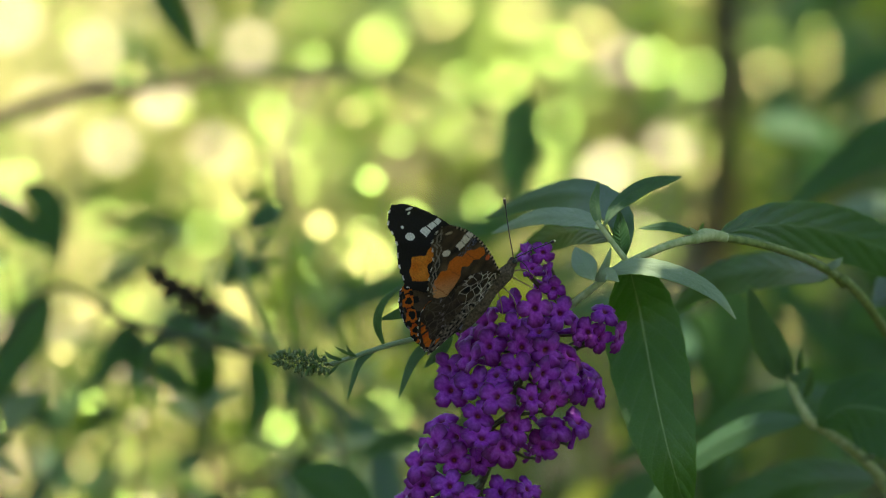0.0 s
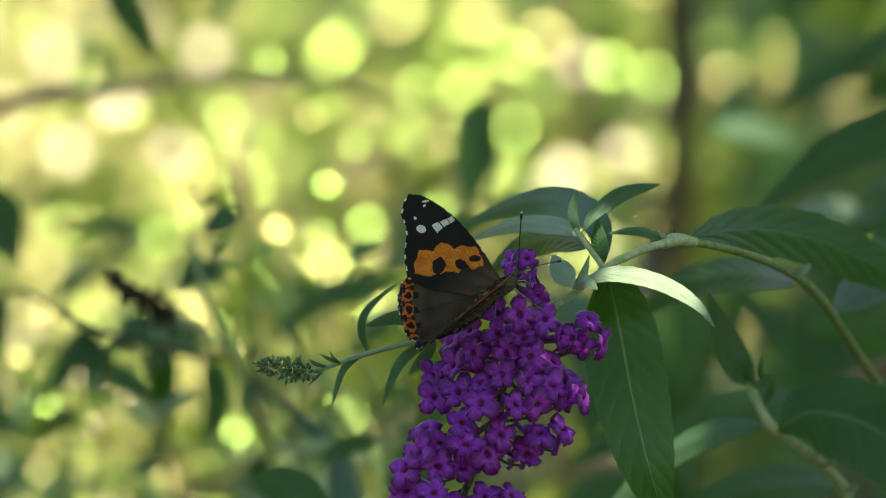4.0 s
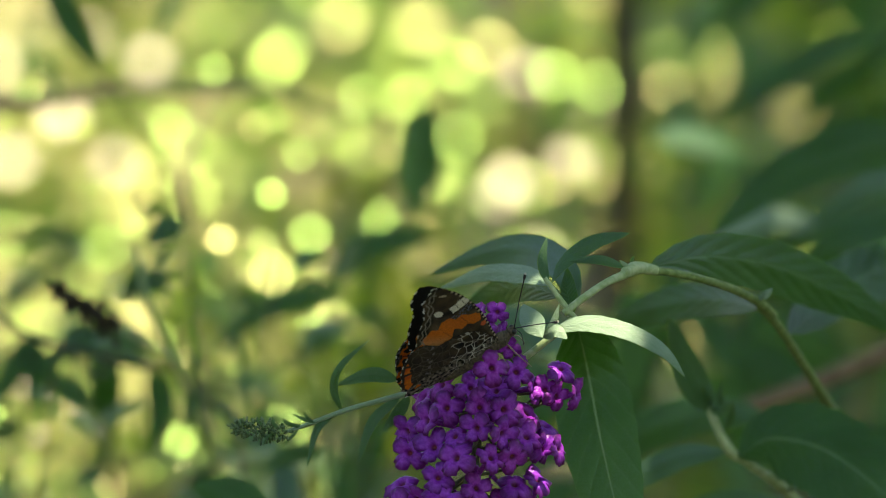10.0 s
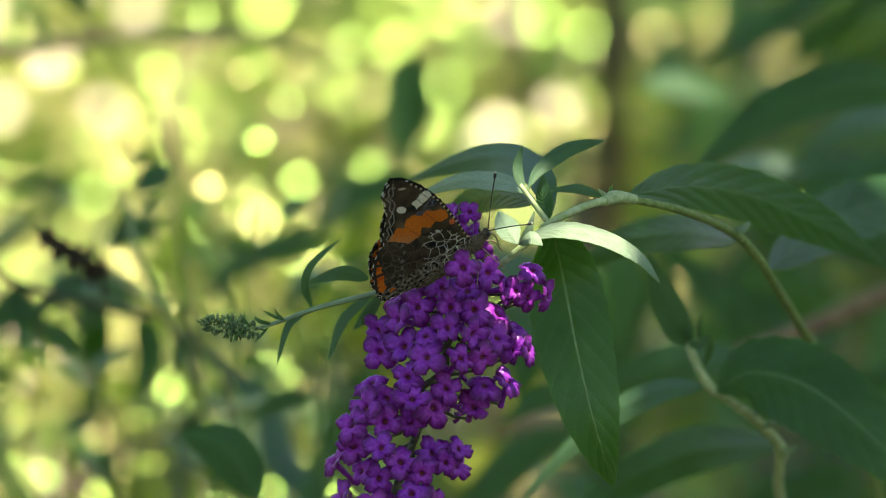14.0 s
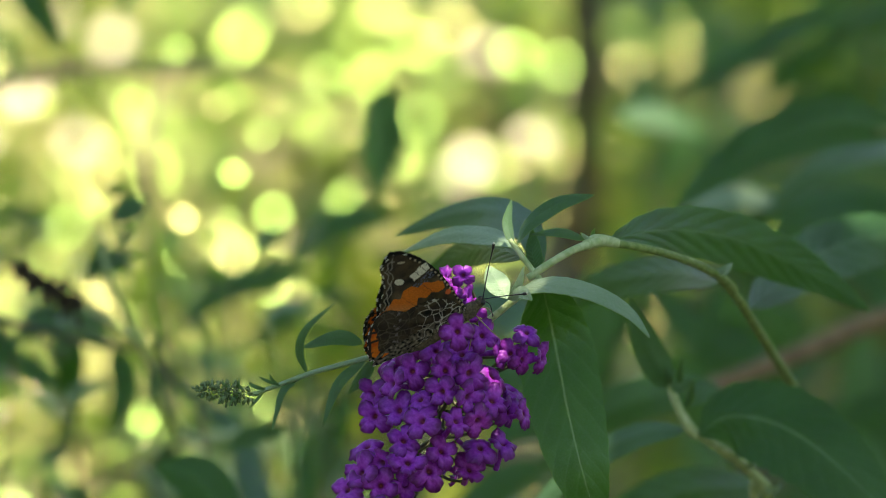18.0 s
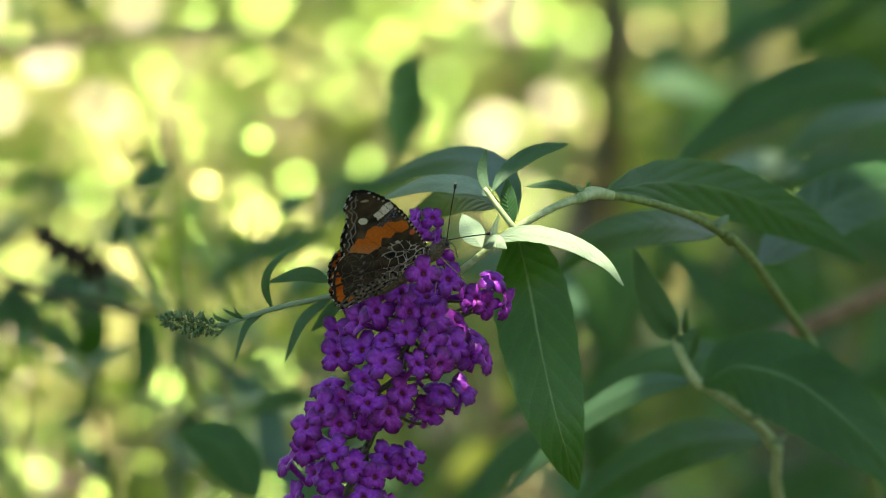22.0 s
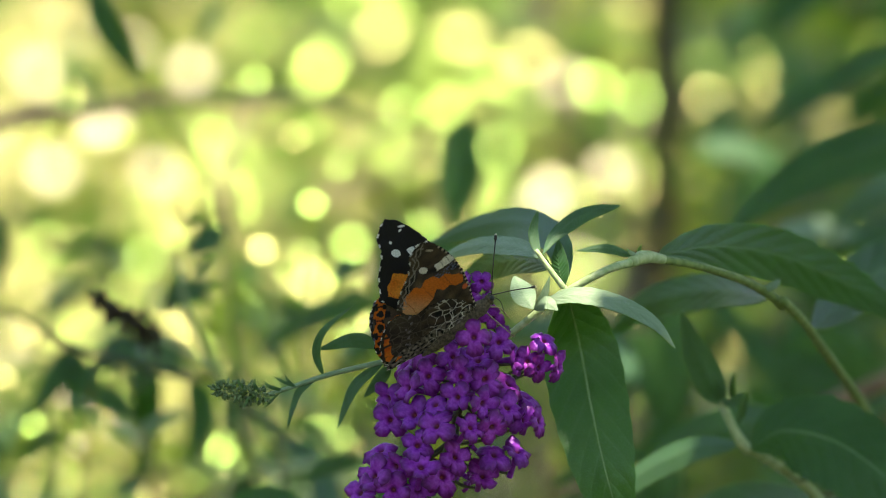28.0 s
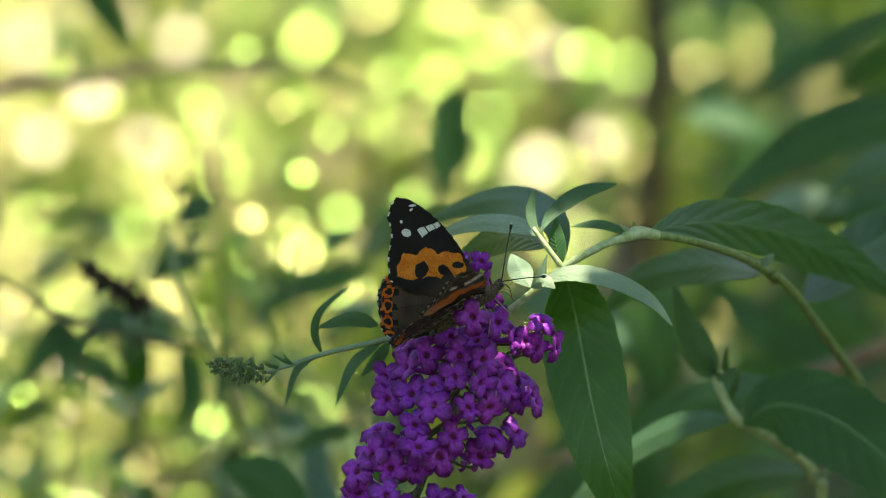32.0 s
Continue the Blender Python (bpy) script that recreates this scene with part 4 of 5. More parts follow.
# wiry weeds close behind the flower
for k in range(34):
    far = rw.uniform(1.85, 2.45)
    u0 = rw.uniform(-280, 640) if k % 5 else rw.uniform(640, 1000)
    root = at(u0, 441, far)
    root.z = 0
    wire = thing("wiry_weed", root, "wiry weed with thin branched stems and narrow leaves", "plant", "wiry weeds")
    tip_ = at(u0 + rw.gauss(0, 130), rw.uniform(180, 760), far) - root
    knee = at(u0 + rw.gauss(0, 60), rw.uniform(700, 1100), far) - root
    bm = bmesh.new()
    tube(bm, [Vector((0, 0, -0.02)), knee * 0.5 + Vector((rw.gauss(0, 0.01), 0, 0)), knee, knee.lerp(tip_, 0.5) + Vector((rw.gauss(0, 0.006), 0, 0)), tip_], [0.0009, 0.0007, 0.0005, 0.00035, 0.0002], 5, 6)
    part("stem", bm, (OLIVE, WOOD, OLIVE, BARK)[k % 4], wire, "thin wiry stem")
    for n in range(rw.randint(1, 3)):
        a_ = knee.lerp(tip_, rw.uniform(0.0, 0.7))
        d = RIGHT * rw.gauss(0, 0.022) + ABOVE * rw.uniform(0.004, 0.03) + AHEAD * rw.gauss(0, 0.01)
        bm = bmesh.new()
        tube(bm, [a_, a_ + d * 0.5 + ABOVE * 0.002, a_ + d], [0.0003, 0.00025, 0.00015], 5, 5)
        part("twig", bm, (OLIVE, WOOD, OLIVE, BARK)[k % 4], wire)
    for n in range(rw.randint(3, 7)):
        a_ = knee.lerp(tip_, rw.uniform(0.1, 1.0))
        d = (RIGHT * rw.gauss(0, 1) + ABOVE * rw.gauss(0.1, 0.7) + AHEAD * rw.gauss(0, 0.4)).normalized() * rw.uniform(0.006, 0.02)
        bm = bmesh.new()
        blade(bm, [a_, a_ + d * 0.5 + ABOVE * 0.0015, a_ + d - ABOVE * 0.001], d.length * rw.uniform(0.2, 0.36), rw.uniform(-30, 40), rw, rows=6, cols=2, serrate=0)
        part("leaf", bm, [(LEAF, YOUNG, FELT)[rw.randint(0, 2)], UNDER], wire)
# added sprigs whose leaves are each turned to mirror the sun at the viewer
sprig = thing("glint_sprig", at(700, 900, 4.0) * 1.0, "added sprig of loose leaves turned to mirror the sun", "plant")
sprig.location.z = 0
S0 = sprig.location.copy()
for k in range(7):
    bm = bmesh.new()
    a_, b_ = GLEAMS[k * 3], GLEAMS[k * 3 + 2]
    tube(bm, [Vector((0, 0, -0.02)), Vector((rg.gauss(0, 0.05), rg.gauss(0, 0.05), 0.2)), at(a_[0], a_[1] + 60, DEPTH[k * 3] + 0.04) - S0, at(b_[0], b_[1], DEPTH[k * 3 + 2] + 0.04) - S0], [0.003, 0.0024, 0.0016, 0.0008], 6, 5)
    part("stem", bm, WOOD, sprig)
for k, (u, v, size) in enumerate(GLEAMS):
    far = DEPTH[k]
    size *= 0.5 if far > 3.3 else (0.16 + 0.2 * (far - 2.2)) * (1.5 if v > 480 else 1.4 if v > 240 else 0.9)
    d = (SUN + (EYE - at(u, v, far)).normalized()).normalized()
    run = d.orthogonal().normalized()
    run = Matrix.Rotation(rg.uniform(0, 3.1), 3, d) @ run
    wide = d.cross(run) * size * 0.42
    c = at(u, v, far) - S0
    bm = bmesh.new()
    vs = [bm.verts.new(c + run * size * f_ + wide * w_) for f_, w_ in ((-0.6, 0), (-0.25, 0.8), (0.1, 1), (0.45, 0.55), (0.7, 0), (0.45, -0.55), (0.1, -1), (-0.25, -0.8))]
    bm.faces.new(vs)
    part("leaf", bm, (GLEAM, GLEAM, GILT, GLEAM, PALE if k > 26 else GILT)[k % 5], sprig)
# added loose leaves, turned to mirror the sun, for the pale bright spots
catch = thing("glint_stem", at(500, 900, 4.0) * 1.0, "added stem with pale leaves standing in for sun glints", "plant")
catch.location.z = 0
C0 = catch.location.copy()
bm = bmesh.new()
tube(bm, [Vector((0, 0, -0.02)), Vector((0.01, 0, 0.2)), at(560, 420, 4.0) - C0, at(600, 150, 4.0) - C0], [0.003, 0.0025, 0.002, 0.0012], 6, 5)
part("stem", bm, WOOD, catch, "added thin stem")
for u, v, size, far in GLINT_SPOTS:
    bm = bmesh.new()
    bmesh.ops.create_circle(bm, cap_ends=True, segments=9, radius=size * 0.5, matrix=Matrix.Translation(at(u, v, far - 0.42) - C0) @ (GLINT + Vector((rg.gauss(0, 0.02), 0, rg.gauss(0, 0.02)))).to_track_quat("Z", "Y").to_matrix().to_4x4())
    part("dry_leaf", bm, PALE, catch)
# dark sapling
sap = thing("sapling", at(1034, 300, 3.4) * 1.0, "dark slim trunk of a young tree", "tree")
sap.location.z = 0
sap.location = Vector((at(1034, 300, 3.4).x, at(1034, 300, 3.4).y, 0))
bm = bmesh.new()
tube(bm, [Vector((0, 0, -0.02)), Vector((-0.004, 0, 0.3)), Vector((0.004, 0, 0.5)), Vector((0.01, 0, 1.0)), Vector((0.05, 0, 1.8))], [0.010, 0.010, 0.0105, 0.0115, 0.010], 10, 6, 0.2)
part("trunk", bm, BROWN_BARK, sap, "dark slim trunk")
for a_, b_ in (((0.0, 0, 0.5), (-0.12, 0.02, 0.66)), ((0.0, 0, 0.62), (0.16, 0, 0.8)), ((0.005, 0, 0.8), (-0.1, 0.03, 1.05)), ((0.004, 0, 0.44), (0.14, 0.02, 0.5))):
    bm = bmesh.new()
    tube(bm, [Vector(a_), Vector(a_).lerp(Vector(b_), 0.5) + Vector((0, 0, 0.02)), Vector(b_)], [0.0035, 0.0028, 0.0015], 6, 4)
    part("branch", bm, BARK, sap)

# ---- the unseen tree added to shade the bush ----
rt = random.Random(21)
TREE = Vector((1.5, 3.0, 0))
tree_ob = thing("shade_tree", TREE, "unseen tree with a leafy bough shading the butterfly bush", "tree")
# gaps in the bough through which the sun reaches the bush: place below it and radius in metres
GAPS = [(flat(at(*p)), r) for p, r in (((965, 392, 1.592), 0.0032), ((1020, 402, 1.590), 0.005), ((1072, 424, 1.587), 0.0025), ((864, 384, 1.598), 0.0075), ((886, 424, 1.599), 0.005),
                                      ((890, 690, 2.25), 0.012), ((810, 835, 2.25), 0.012), 
                                      ((1180, 170, 2.2), 0.02), ((1080, 505, 2.58), 0.02), ((990, 785, 1.712), 0.004), ((1300, 290, 1.95), 0.006), ((985, 356, 1.603), 0.0035), ((1030, 343, 1.606), 0.0045))]
leaves_v, leaves_f = [], []
mid = at(900, 500, 1.9)
for _ in range(3800):
    c2 = flat(mid) + Vector((rt.uniform(-0.42, 0.42), rt.uniform(-0.62, 0.62)))
    size = rt.uniform(0.04, 0.075)
    e = c2 - flat(mid)
    if (e.x / 0.44) ** 4 + (e.y / 0.64) ** 4 > rt.uniform(0.6, 1.1):
        continue
    if any((c2 - g).length < r + size * 0.5 for g, r in GAPS):
        continue
    c = E1 * c2.x + E2 * c2.y + SUN * (mid.dot(SUN) + rt.uniform(0.75, 1.45)) - TREE
    q = c + TREE - SUN * (c.z - 0.7) / SUN.z
    if q.x < -0.03 and q.y > 2.08:
        continue
    d = (E1 * rt.gauss(0, 1) + E2 * rt.gauss(0, 1)).normalized()
    w = (SUN.cross(d) + SUN * rt.gauss(0, 0.3)).normalized()
    b = len(leaves_v)
    leaves_v += [c - d * size * 0.5, c + w * size * 0.27, c + d * size * 0.25 + w * size * 0.2, c + d * size * 0.5, c + d * size * 0.25 - w * size * 0.2, c - w * size * 0.27]
    leaves_f.append((b, b + 1, b + 2, b + 3, b + 4, b + 5))
for g, r in GAPS:
    for _ in range(280):
        size = rt.uniform(0.012, 0.024)
        c2 = g + Matrix.Rotation(rt.uniform(0, math.tau), 2) @ Vector((r + size * 0.5 + 0.045 * rt.random(), 0))
        if any((c2 - h).length < q + size * 0.42 for h, q in GAPS):
            continue
        c = E1 * c2.x + E2 * c2.y + SUN * (mid.dot(SUN) + rt.uniform(0.5, 0.75)) - TREE
        d = (E1 * rt.gauss(0, 1) + E2 * rt.gauss(0, 1)).normalized()
        w = SUN.cross(d)
        b = len(leaves_v)
        leaves_v += [c - d * size * 0.5, c + w * size * 0.27, c + d * size * 0.25 + w * size * 0.2, c + d * size * 0.5, c + d * size * 0.25 - w * size * 0.2, c - w * size * 0.27]
        leaves_f.append((b, b + 1, b + 2, b + 3, b + 4, b + 5))
me = bpy.data.meshes.new("crown")
me.from_pydata([tuple(v) for v in leaves_v], [], leaves_f)
me.materials.append(SHADY)
crown = part("crown", me, None, tree_ob, "deep green leaves of the bough")
crown["kind"] = "stuff"
bm = bmesh.new()
top = mid + SUN * 1.15 - TREE
tube(bm, [Vector((0, 0, -0.05)), Vector((0.02, 0.02, 1.2)), Vector((-0.05, 0, 2.4)), Vector((-0.02, 0.05, 3.6))], [0.09, 0.075, 0.06, 0.03], 12, 6, 0.08)
part("trunk", bm, BARK, tree_ob, "dark bark trunk")
bm = bmesh.new()
tube(bm, [Vector((-0.04, 0, 2.3)), Vector((-0.04, 0, 2.3)).lerp(top, 0.5) + Vector((0, 0, 0.15)), top, top + (top - Vector((-0.04, 0, 2.3))) * 0.3], [0.04, 0.025, 0.014, 0.006], 8, 6, 0.1)
part("limb", bm, BARK, tree_ob, "dark bark limb")


def shade_twig(target, spread):
    """A leafy twig added out of view, on the sun's way to a place on the bush."""
    base_ = at(*target) + SUN * 0.5 - TREE
    bm = bmesh.new()
    for k in range(14):
        d = (E1 * rt.uniform(-1, 1) + E2 * rt.uniform(-0.7, 0.7)) * spread
        a_ = rt.uniform(0, math.tau)
        l = (E1 * math.cos(a_) + E2 * math.sin(a_)) * 0.008
        w = SUN.cross(l) * 0.55
        vs = [bm.verts.new(x) for x in (d - l, d - l * 0.2 + w, d + l * 0.5 + w * 0.7, d + l, d + l * 0.5 - w * 0.7, d - l * 0.2 - w)]
        bm.faces.new(vs)
    tube(bm, [Vector((0, 0, 0)), E1 * 0.04 + SUN * 0.1, E1 * 0.12 + SUN * 0.4], [0.0006, 0.0008, 0.0012], 5, 4)
    ob = part("twig", bm, SHADY, tree_ob, "unseen leafy twig added to block the sun")
    ob.location = base_
    return ob, base_


TWIGS = [shade_twig((850, 385, 1.597), 0.005), shade_twig((1040, 420, 1.588), 0.0095)]
# added twigs that stay still and plug stray sun on the broad leaf
for spot_ in ((985, 730, 1.618), (1010, 770, 1.621), (970, 680, 1.62)):
    shade_twig(spot_, 0.009)


# ---- unseen trees added round about, whose crowns block sky and sun ----
def lit(p):
    """Whether a leaf at p would stand between the sun and the bright clearing behind the bush."""
    k = (p.y - 4.3) / SUN.y
    q = p - SUN * k
    return -2.2 < q.x < 0.2 and -1.0 < q.z < 1.7


WOODS = [(2.9, 0.2), (2.3, 3.6), (-2.6, 3.3), (-3.0, 0.4), (-1.4, -2.2), (1.5, -2.3)]
crowns = [[] for _ in WOODS]
for _ in range(10500):
    d = Vector((rt.gauss(0, 1), rt.gauss(0, 1), abs(rt.gauss(0, 1)) * 1.1 - 0.1)).normalized()
    p = Vector((0, 1.2, 0.2)) + d * rt.uniform(2.5, 4.6)
    if p.z < 0.15 or d.z > 0.72 or (d.z > 0.3 and d.y > 0.0 and abs(p.x) < 2.2) or (p.y > 2.0 and abs(p.x) < 1.1 and p.z < 1.7) or (lit(p) and rt.random() < 0.98):
        continue
    i = min(range(len(WOODS)), key=lambda k: (Vector((*WOODS[k], 0)) - Vector((p.x, p.y, 0))).length)
    crowns[i].append(p)
# added boughs, out of view, that keep the sun off the ground round the bush, off the sapling and off the growth to one
# side
for _ in range(1100):
    q = Vector((rt.uniform(-1.0, 1.4), rt.uniform(0.7, 2.7), 0.7))
    if q.x < 0.0 and q.y > 2.05:
        continue
    p = q + SUN * rt.uniform(2.5, 3.3)
    if any((flat(p) - g).length < r + 0.14 for g, r in GAPS):
        continue
    i = min(range(len(WOODS)), key=lambda k: (Vector((*WOODS[k], 0)) - Vector((p.x, p.y, 0))).length)
    crowns[i].append(p)
for _ in range(800):
    q = Vector((rt.uniform(0.0, 0.7), rt.uniform(2.6, 3.5), rt.uniform(0.0, 0.7)))
    p = q + SUN * rt.uniform(2.3, 2.9)
    if all((flat(p) - g).length > r + 0.12 for g, r in GAPS):
        crowns[1].append(p)
for _ in range(1750):
    q = Vector((rt.uniform(0.24, 1.5) + 0.02 * rt.gauss(0, 1), 4.3 + rt.uniform(-1.0, 1.3), rt.uniform(-0.1, 0.9)))
    crowns[1].append(q + SUN * rt.uniform(2.3, 3.4))
for _ in range(1500):
    q = Vector((rt.uniform(0.14, 1.6) + 0.03 * rt.gauss(0, 1), rt.uniform(5.4, 8.0), rt.uniform(-0.1, 0.6)))
    crowns[1].append(q + SUN * rt.uniform(2.3, 3.4))
for (x, y), spots_ in zip(WOODS, crowns):
    spots_ = [p for p in spots_ if all((flat(p) - g).length > 0.14 for g in OPEN[:2])]
    root = Vector((x, y, 0))
    wood = thing("unseen_tree", root, "unseen broadleaf tree added to block sky and sun", "tree", "trees round the clearing")
    bm = bmesh.new()
    tube(bm, [Vector((0, 0, -0.05)), Vector((0.03, 0.02, 1.2)), Vector((-0.3 * x / 3, -0.3 * (y - 1.2) / 3, 2.6))], [0.11, 0.09, 0.05], 12, 6, 0.08)
    part("trunk", bm, BARK, wood, "dark bark trunk")
    bag = iter(spots_)
    ob = part("crown", small_leaves("crown", SHADY, len(spots_), lambda r: next(bag) - root, 0.19, rt), None, wood, "dense green leaves")
    ob["kind"] = "stuff"

# ---- the butterfly ----
def wing_mat(name, rough):
    m, tree, bsdf = node_mat(name)
    at_ = tree.nodes.new("ShaderNodeAttribute")
    at_.attribute_name = "scales"
    grain = noise_tex(tree, 2600.0, 2.0)
    colour = mixed(tree, 0.4, at_.outputs["Color"], ramp(tree, grain, ((0.25, (0.35, 0.35, 0.35)), (0.75, (1.35, 1.35, 1.35)))), "MULTIPLY")
    tree.links.new(colour, bsdf.inputs["Base Color"])
    bsdf.inputs["Roughness"].default_value = rough
    bsdf.inputs["Specular IOR Level"].default_value = 0.25
    bumped(tree, bsdf, grain, 0.5, 0.0002)
    through_light(m, tree, bsdf, colour, 0.18)
    return m


WING = wing_mat("wing scales", 0.7)
FUR = stem_mat("brown fur", (0.04, 0.029, 0.018), (0.13, 0.095, 0.062), 1800.0, 0.95)
BLACK = stem_mat("black horn", (0.008, 0.007, 0.006), (0.02, 0.018, 0.015), 900.0, 0.4)
CREAM = stem_mat("cream tip", (0.55, 0.5, 0.35), (0.7, 0.66, 0.5), 900.0, 0.6)
LEG = stem_mat("pale brown leg", (0.2, 0.13, 0.08), (0.4, 0.3, 0.2), 900.0, 0.6)

FORE = [(0.6, -1.0), (0.9, 3.3), (1.3, 7.9), (1.5, 12.0), (1.3, 16.3), (0.6, 20.5), (-0.7, 24.0), (-1.9, 26.5), (-3.6, 28.1), (-5.6, 27.6), (-8.0, 25.6), (-8.7, 23.1),
        (-9.9, 21.2), (-12.0, 19.3), (-13.8, 16.9), (-15.6, 13.6), (-13.6, 9.4), (-7.0, 2.0)]
HIND = [(0.5, 0.6), (-1.6, 6.3), (-4.5, 9.4), (-7.5, 10.3), (-11.2, 10.2), (-14.6, 13.8), (-17.5, 13.7), (-20.3, 11.4), (-21.9, 8.6), (-22.7, 5.9), (-23.5, 4.3), (-23.6, 2.6), (-23.0, 1.5), (-23.9, 0.0),
        (-22.2, -0.7), (-17.8, -1.7), (-13.0, -2.9), (-8.3, -3.1), (-2.9, -2.6), (0.2, -1.7)]
BAND = [(-13.7, 13.7), (-12.0, 15.3), (-9.7, 17.0), (-7.2, 14.9), (-5.0, 15.4), (-3.6, 14.0), (-3.4, 12.2), (-1.8, 12.0), (0.6, 9.9), (0.3, 7.3), (-0.5, 5.6), (-3.1, 6.3),
        (-3.4, 7.8), (-6.1, 7.8), (-7.9, 9.5), (-11.5, 11.1)]
BAND_UNDER = [(-13.2, 14.2), (-11.8, 15.6), (-9.6, 16.2), (-8.2, 15.0), (-6.6, 16.4), (-4.8, 16.0), (-3.8, 14.6), (-2.2, 15.0), (-0.8, 13.6), (0.7, 12.6), (0.5, 10.4), (-1.6, 10.6), (-2.6, 11.6), (-4.4, 11.0), (-5.6, 12.6), (-7.4, 10.6), (-9.4, 9.2), (-12.2, 8.6), (-14.4, 10.8)]


def inside(p, poly):
    x, y = p
    hit = False
    for (x0, y0), (x1, y1) in zip(poly, poly[1:] + poly[:1]):
        if (y0 > y) != (y1 > y) and x < (x1 - x0) * (y - y0) / (y1 - y0) + x0:
            hit = not hit
    return hit


def rim(p, poly):
    """How far a place lies from the edge, and how far along the edge that is."""
    best, where, run = 1e9, 0.0, 0.0
    for (x0, y0), (x1, y1) in zip(poly, poly[1:] + poly[:1]):
        dx, dy = x1 - x0, y1 - y0
        n = math.hypot(dx, dy)
        f = min(max(((p[0] - x0) * dx + (p[1] - y0) * dy) / (n * n), 0), 1)
        d = math.hypot(p[0] - x0 - f * dx, p[1] - y0 - f * dy)
        if d < best:
            best, where = d, run + f * n
        run += n
    return best, where


def spot(p, x, y, a, b, turn=0.0):
    c, s_ = math.cos(turn), math.sin(turn)
    dx, dy = p[0] - x, p[1] - y
    return math.hypot((dx * c + dy * s_) / a, (-dx * s_ + dy * c) / b) < 1


def wobble(p, f, k=0.0):
    return noise.noise(Vector((p[0] * f, p[1] * f, k)))


ORANGE, DEEP, BROWN, SOOT, WHITE, TAN = (0.72, 0.19, 0.014), (0.55, 0.1, 0.01), (0.1, 0.068, 0.042), (0.014, 0.012, 0.011), (0.8, 0.8, 0.76), (0.45, 0.36, 0.26)


def blend(a, b, f):
    return tuple(x + (y - x) * f for x, y in zip(a, b))


def fore_upper(p):
    q = (p[0] + 0.35 * wobble(p, 0.7), p[1] + 0.35 * wobble(p, 0.7, 5))
    d, w = rim(p, FORE)
    if 30 < w < 52 and d < 0.4 and math.sin(w * 2.4 + wobble(p, 0.4)) > 0.45:
        return WHITE
    if spot(p, -6.4, 20.3, 0.85, 1.1, 0.5) or spot(p, -5.9, 23.0, 0.3, 0.35) or spot(p, -1.9, 24.5, 0.8, 0.28, -0.5) or spot(p, -2.6, 23.9, 0.4, 0.25):
        return WHITE
    if -4.1 < p[0] < 0.7 and abs(p[1] - 18.2 + 0.16 * (p[0] + 2) + 0.35 * wobble(p, 0.6)) < 0.85 - 0.13 * (p[0] + 2):
        return WHITE if abs(p[0] + 2.3) > 0.12 and abs(p[0] + 0.6) > 0.12 else SOOT
    if inside(q, BAND):
        if spot(q, -8.3, 11.6, 1.9, 1.45, 0.6) or spot(q, -4.3, 8.6, 1.0, 1.5) or spot(q, -1.0, 7.9, 1.3, 0.75, -0.5):
            return SOOT
        vein = abs(math.sin(q[0] * 0.62 + q[1] * 0.12)) < 0.035
        return DEEP if vein else blend(ORANGE, (0.8, 0.28, 0.03), 0.5 + wobble(p, 0.5, 2))
    base = SOOT if p[1] > 9 else blend(BROWN, SOOT, min(max((p[1] - 3) / 6, 0), 1))
    return base


def hind_upper(p):
    d, w = rim(p, HIND)
    if 24 < w < 48 and d < 0.32 and math.sin(w * 2.6 + wobble(p, 0.5)) > 0.55:
        return WHITE
    ax = (p[0] + 19.3, p[1] - 8.6)
    along, out = ax[0] * -0.56 + ax[1] * -0.83 + 0.5 * wobble(p, 0.55, 7), ax[0] * -0.83 + ax[1] * 0.56 + 0.45 * wobble(p, 0.7, 8)
    out += 0.018 * along * along
    k = (along + 7.2) % 3.3 - 1.65
    if abs(along) < 7.2 and -1.1 < out < 1.2:
        if math.hypot(k / 0.85, (out + 0.15) / 0.72) < 1 or out > 0.7 and abs(k) > 0.9 or out < -0.6 and abs(k) > 1.1:
            return SOOT
        return SOOT if abs(abs(k) - 1.65) < 0.16 else blend(ORANGE, DEEP, 0.5 + wobble(p, 0.6))
    if abs(along) < 7.2 and -2.3 < out <= -1.1 and abs(k) < 0.7:
        return SOOT
    if d < 0.9 or p[0] < -22.2:
        return SOOT if wobble(p, 1.2) < 0.25 else (0.12, 0.12, 0.16)
    ray = abs(math.sin(math.atan2(p[1] + 1.5, -p[0] + 0.5) * 8.0)) < 0.05
    return blend((0.1, 0.068, 0.042), (0.05, 0.036, 0.024), 0.5 + wobble(p, 0.3) + (0.5 if ray else 0))


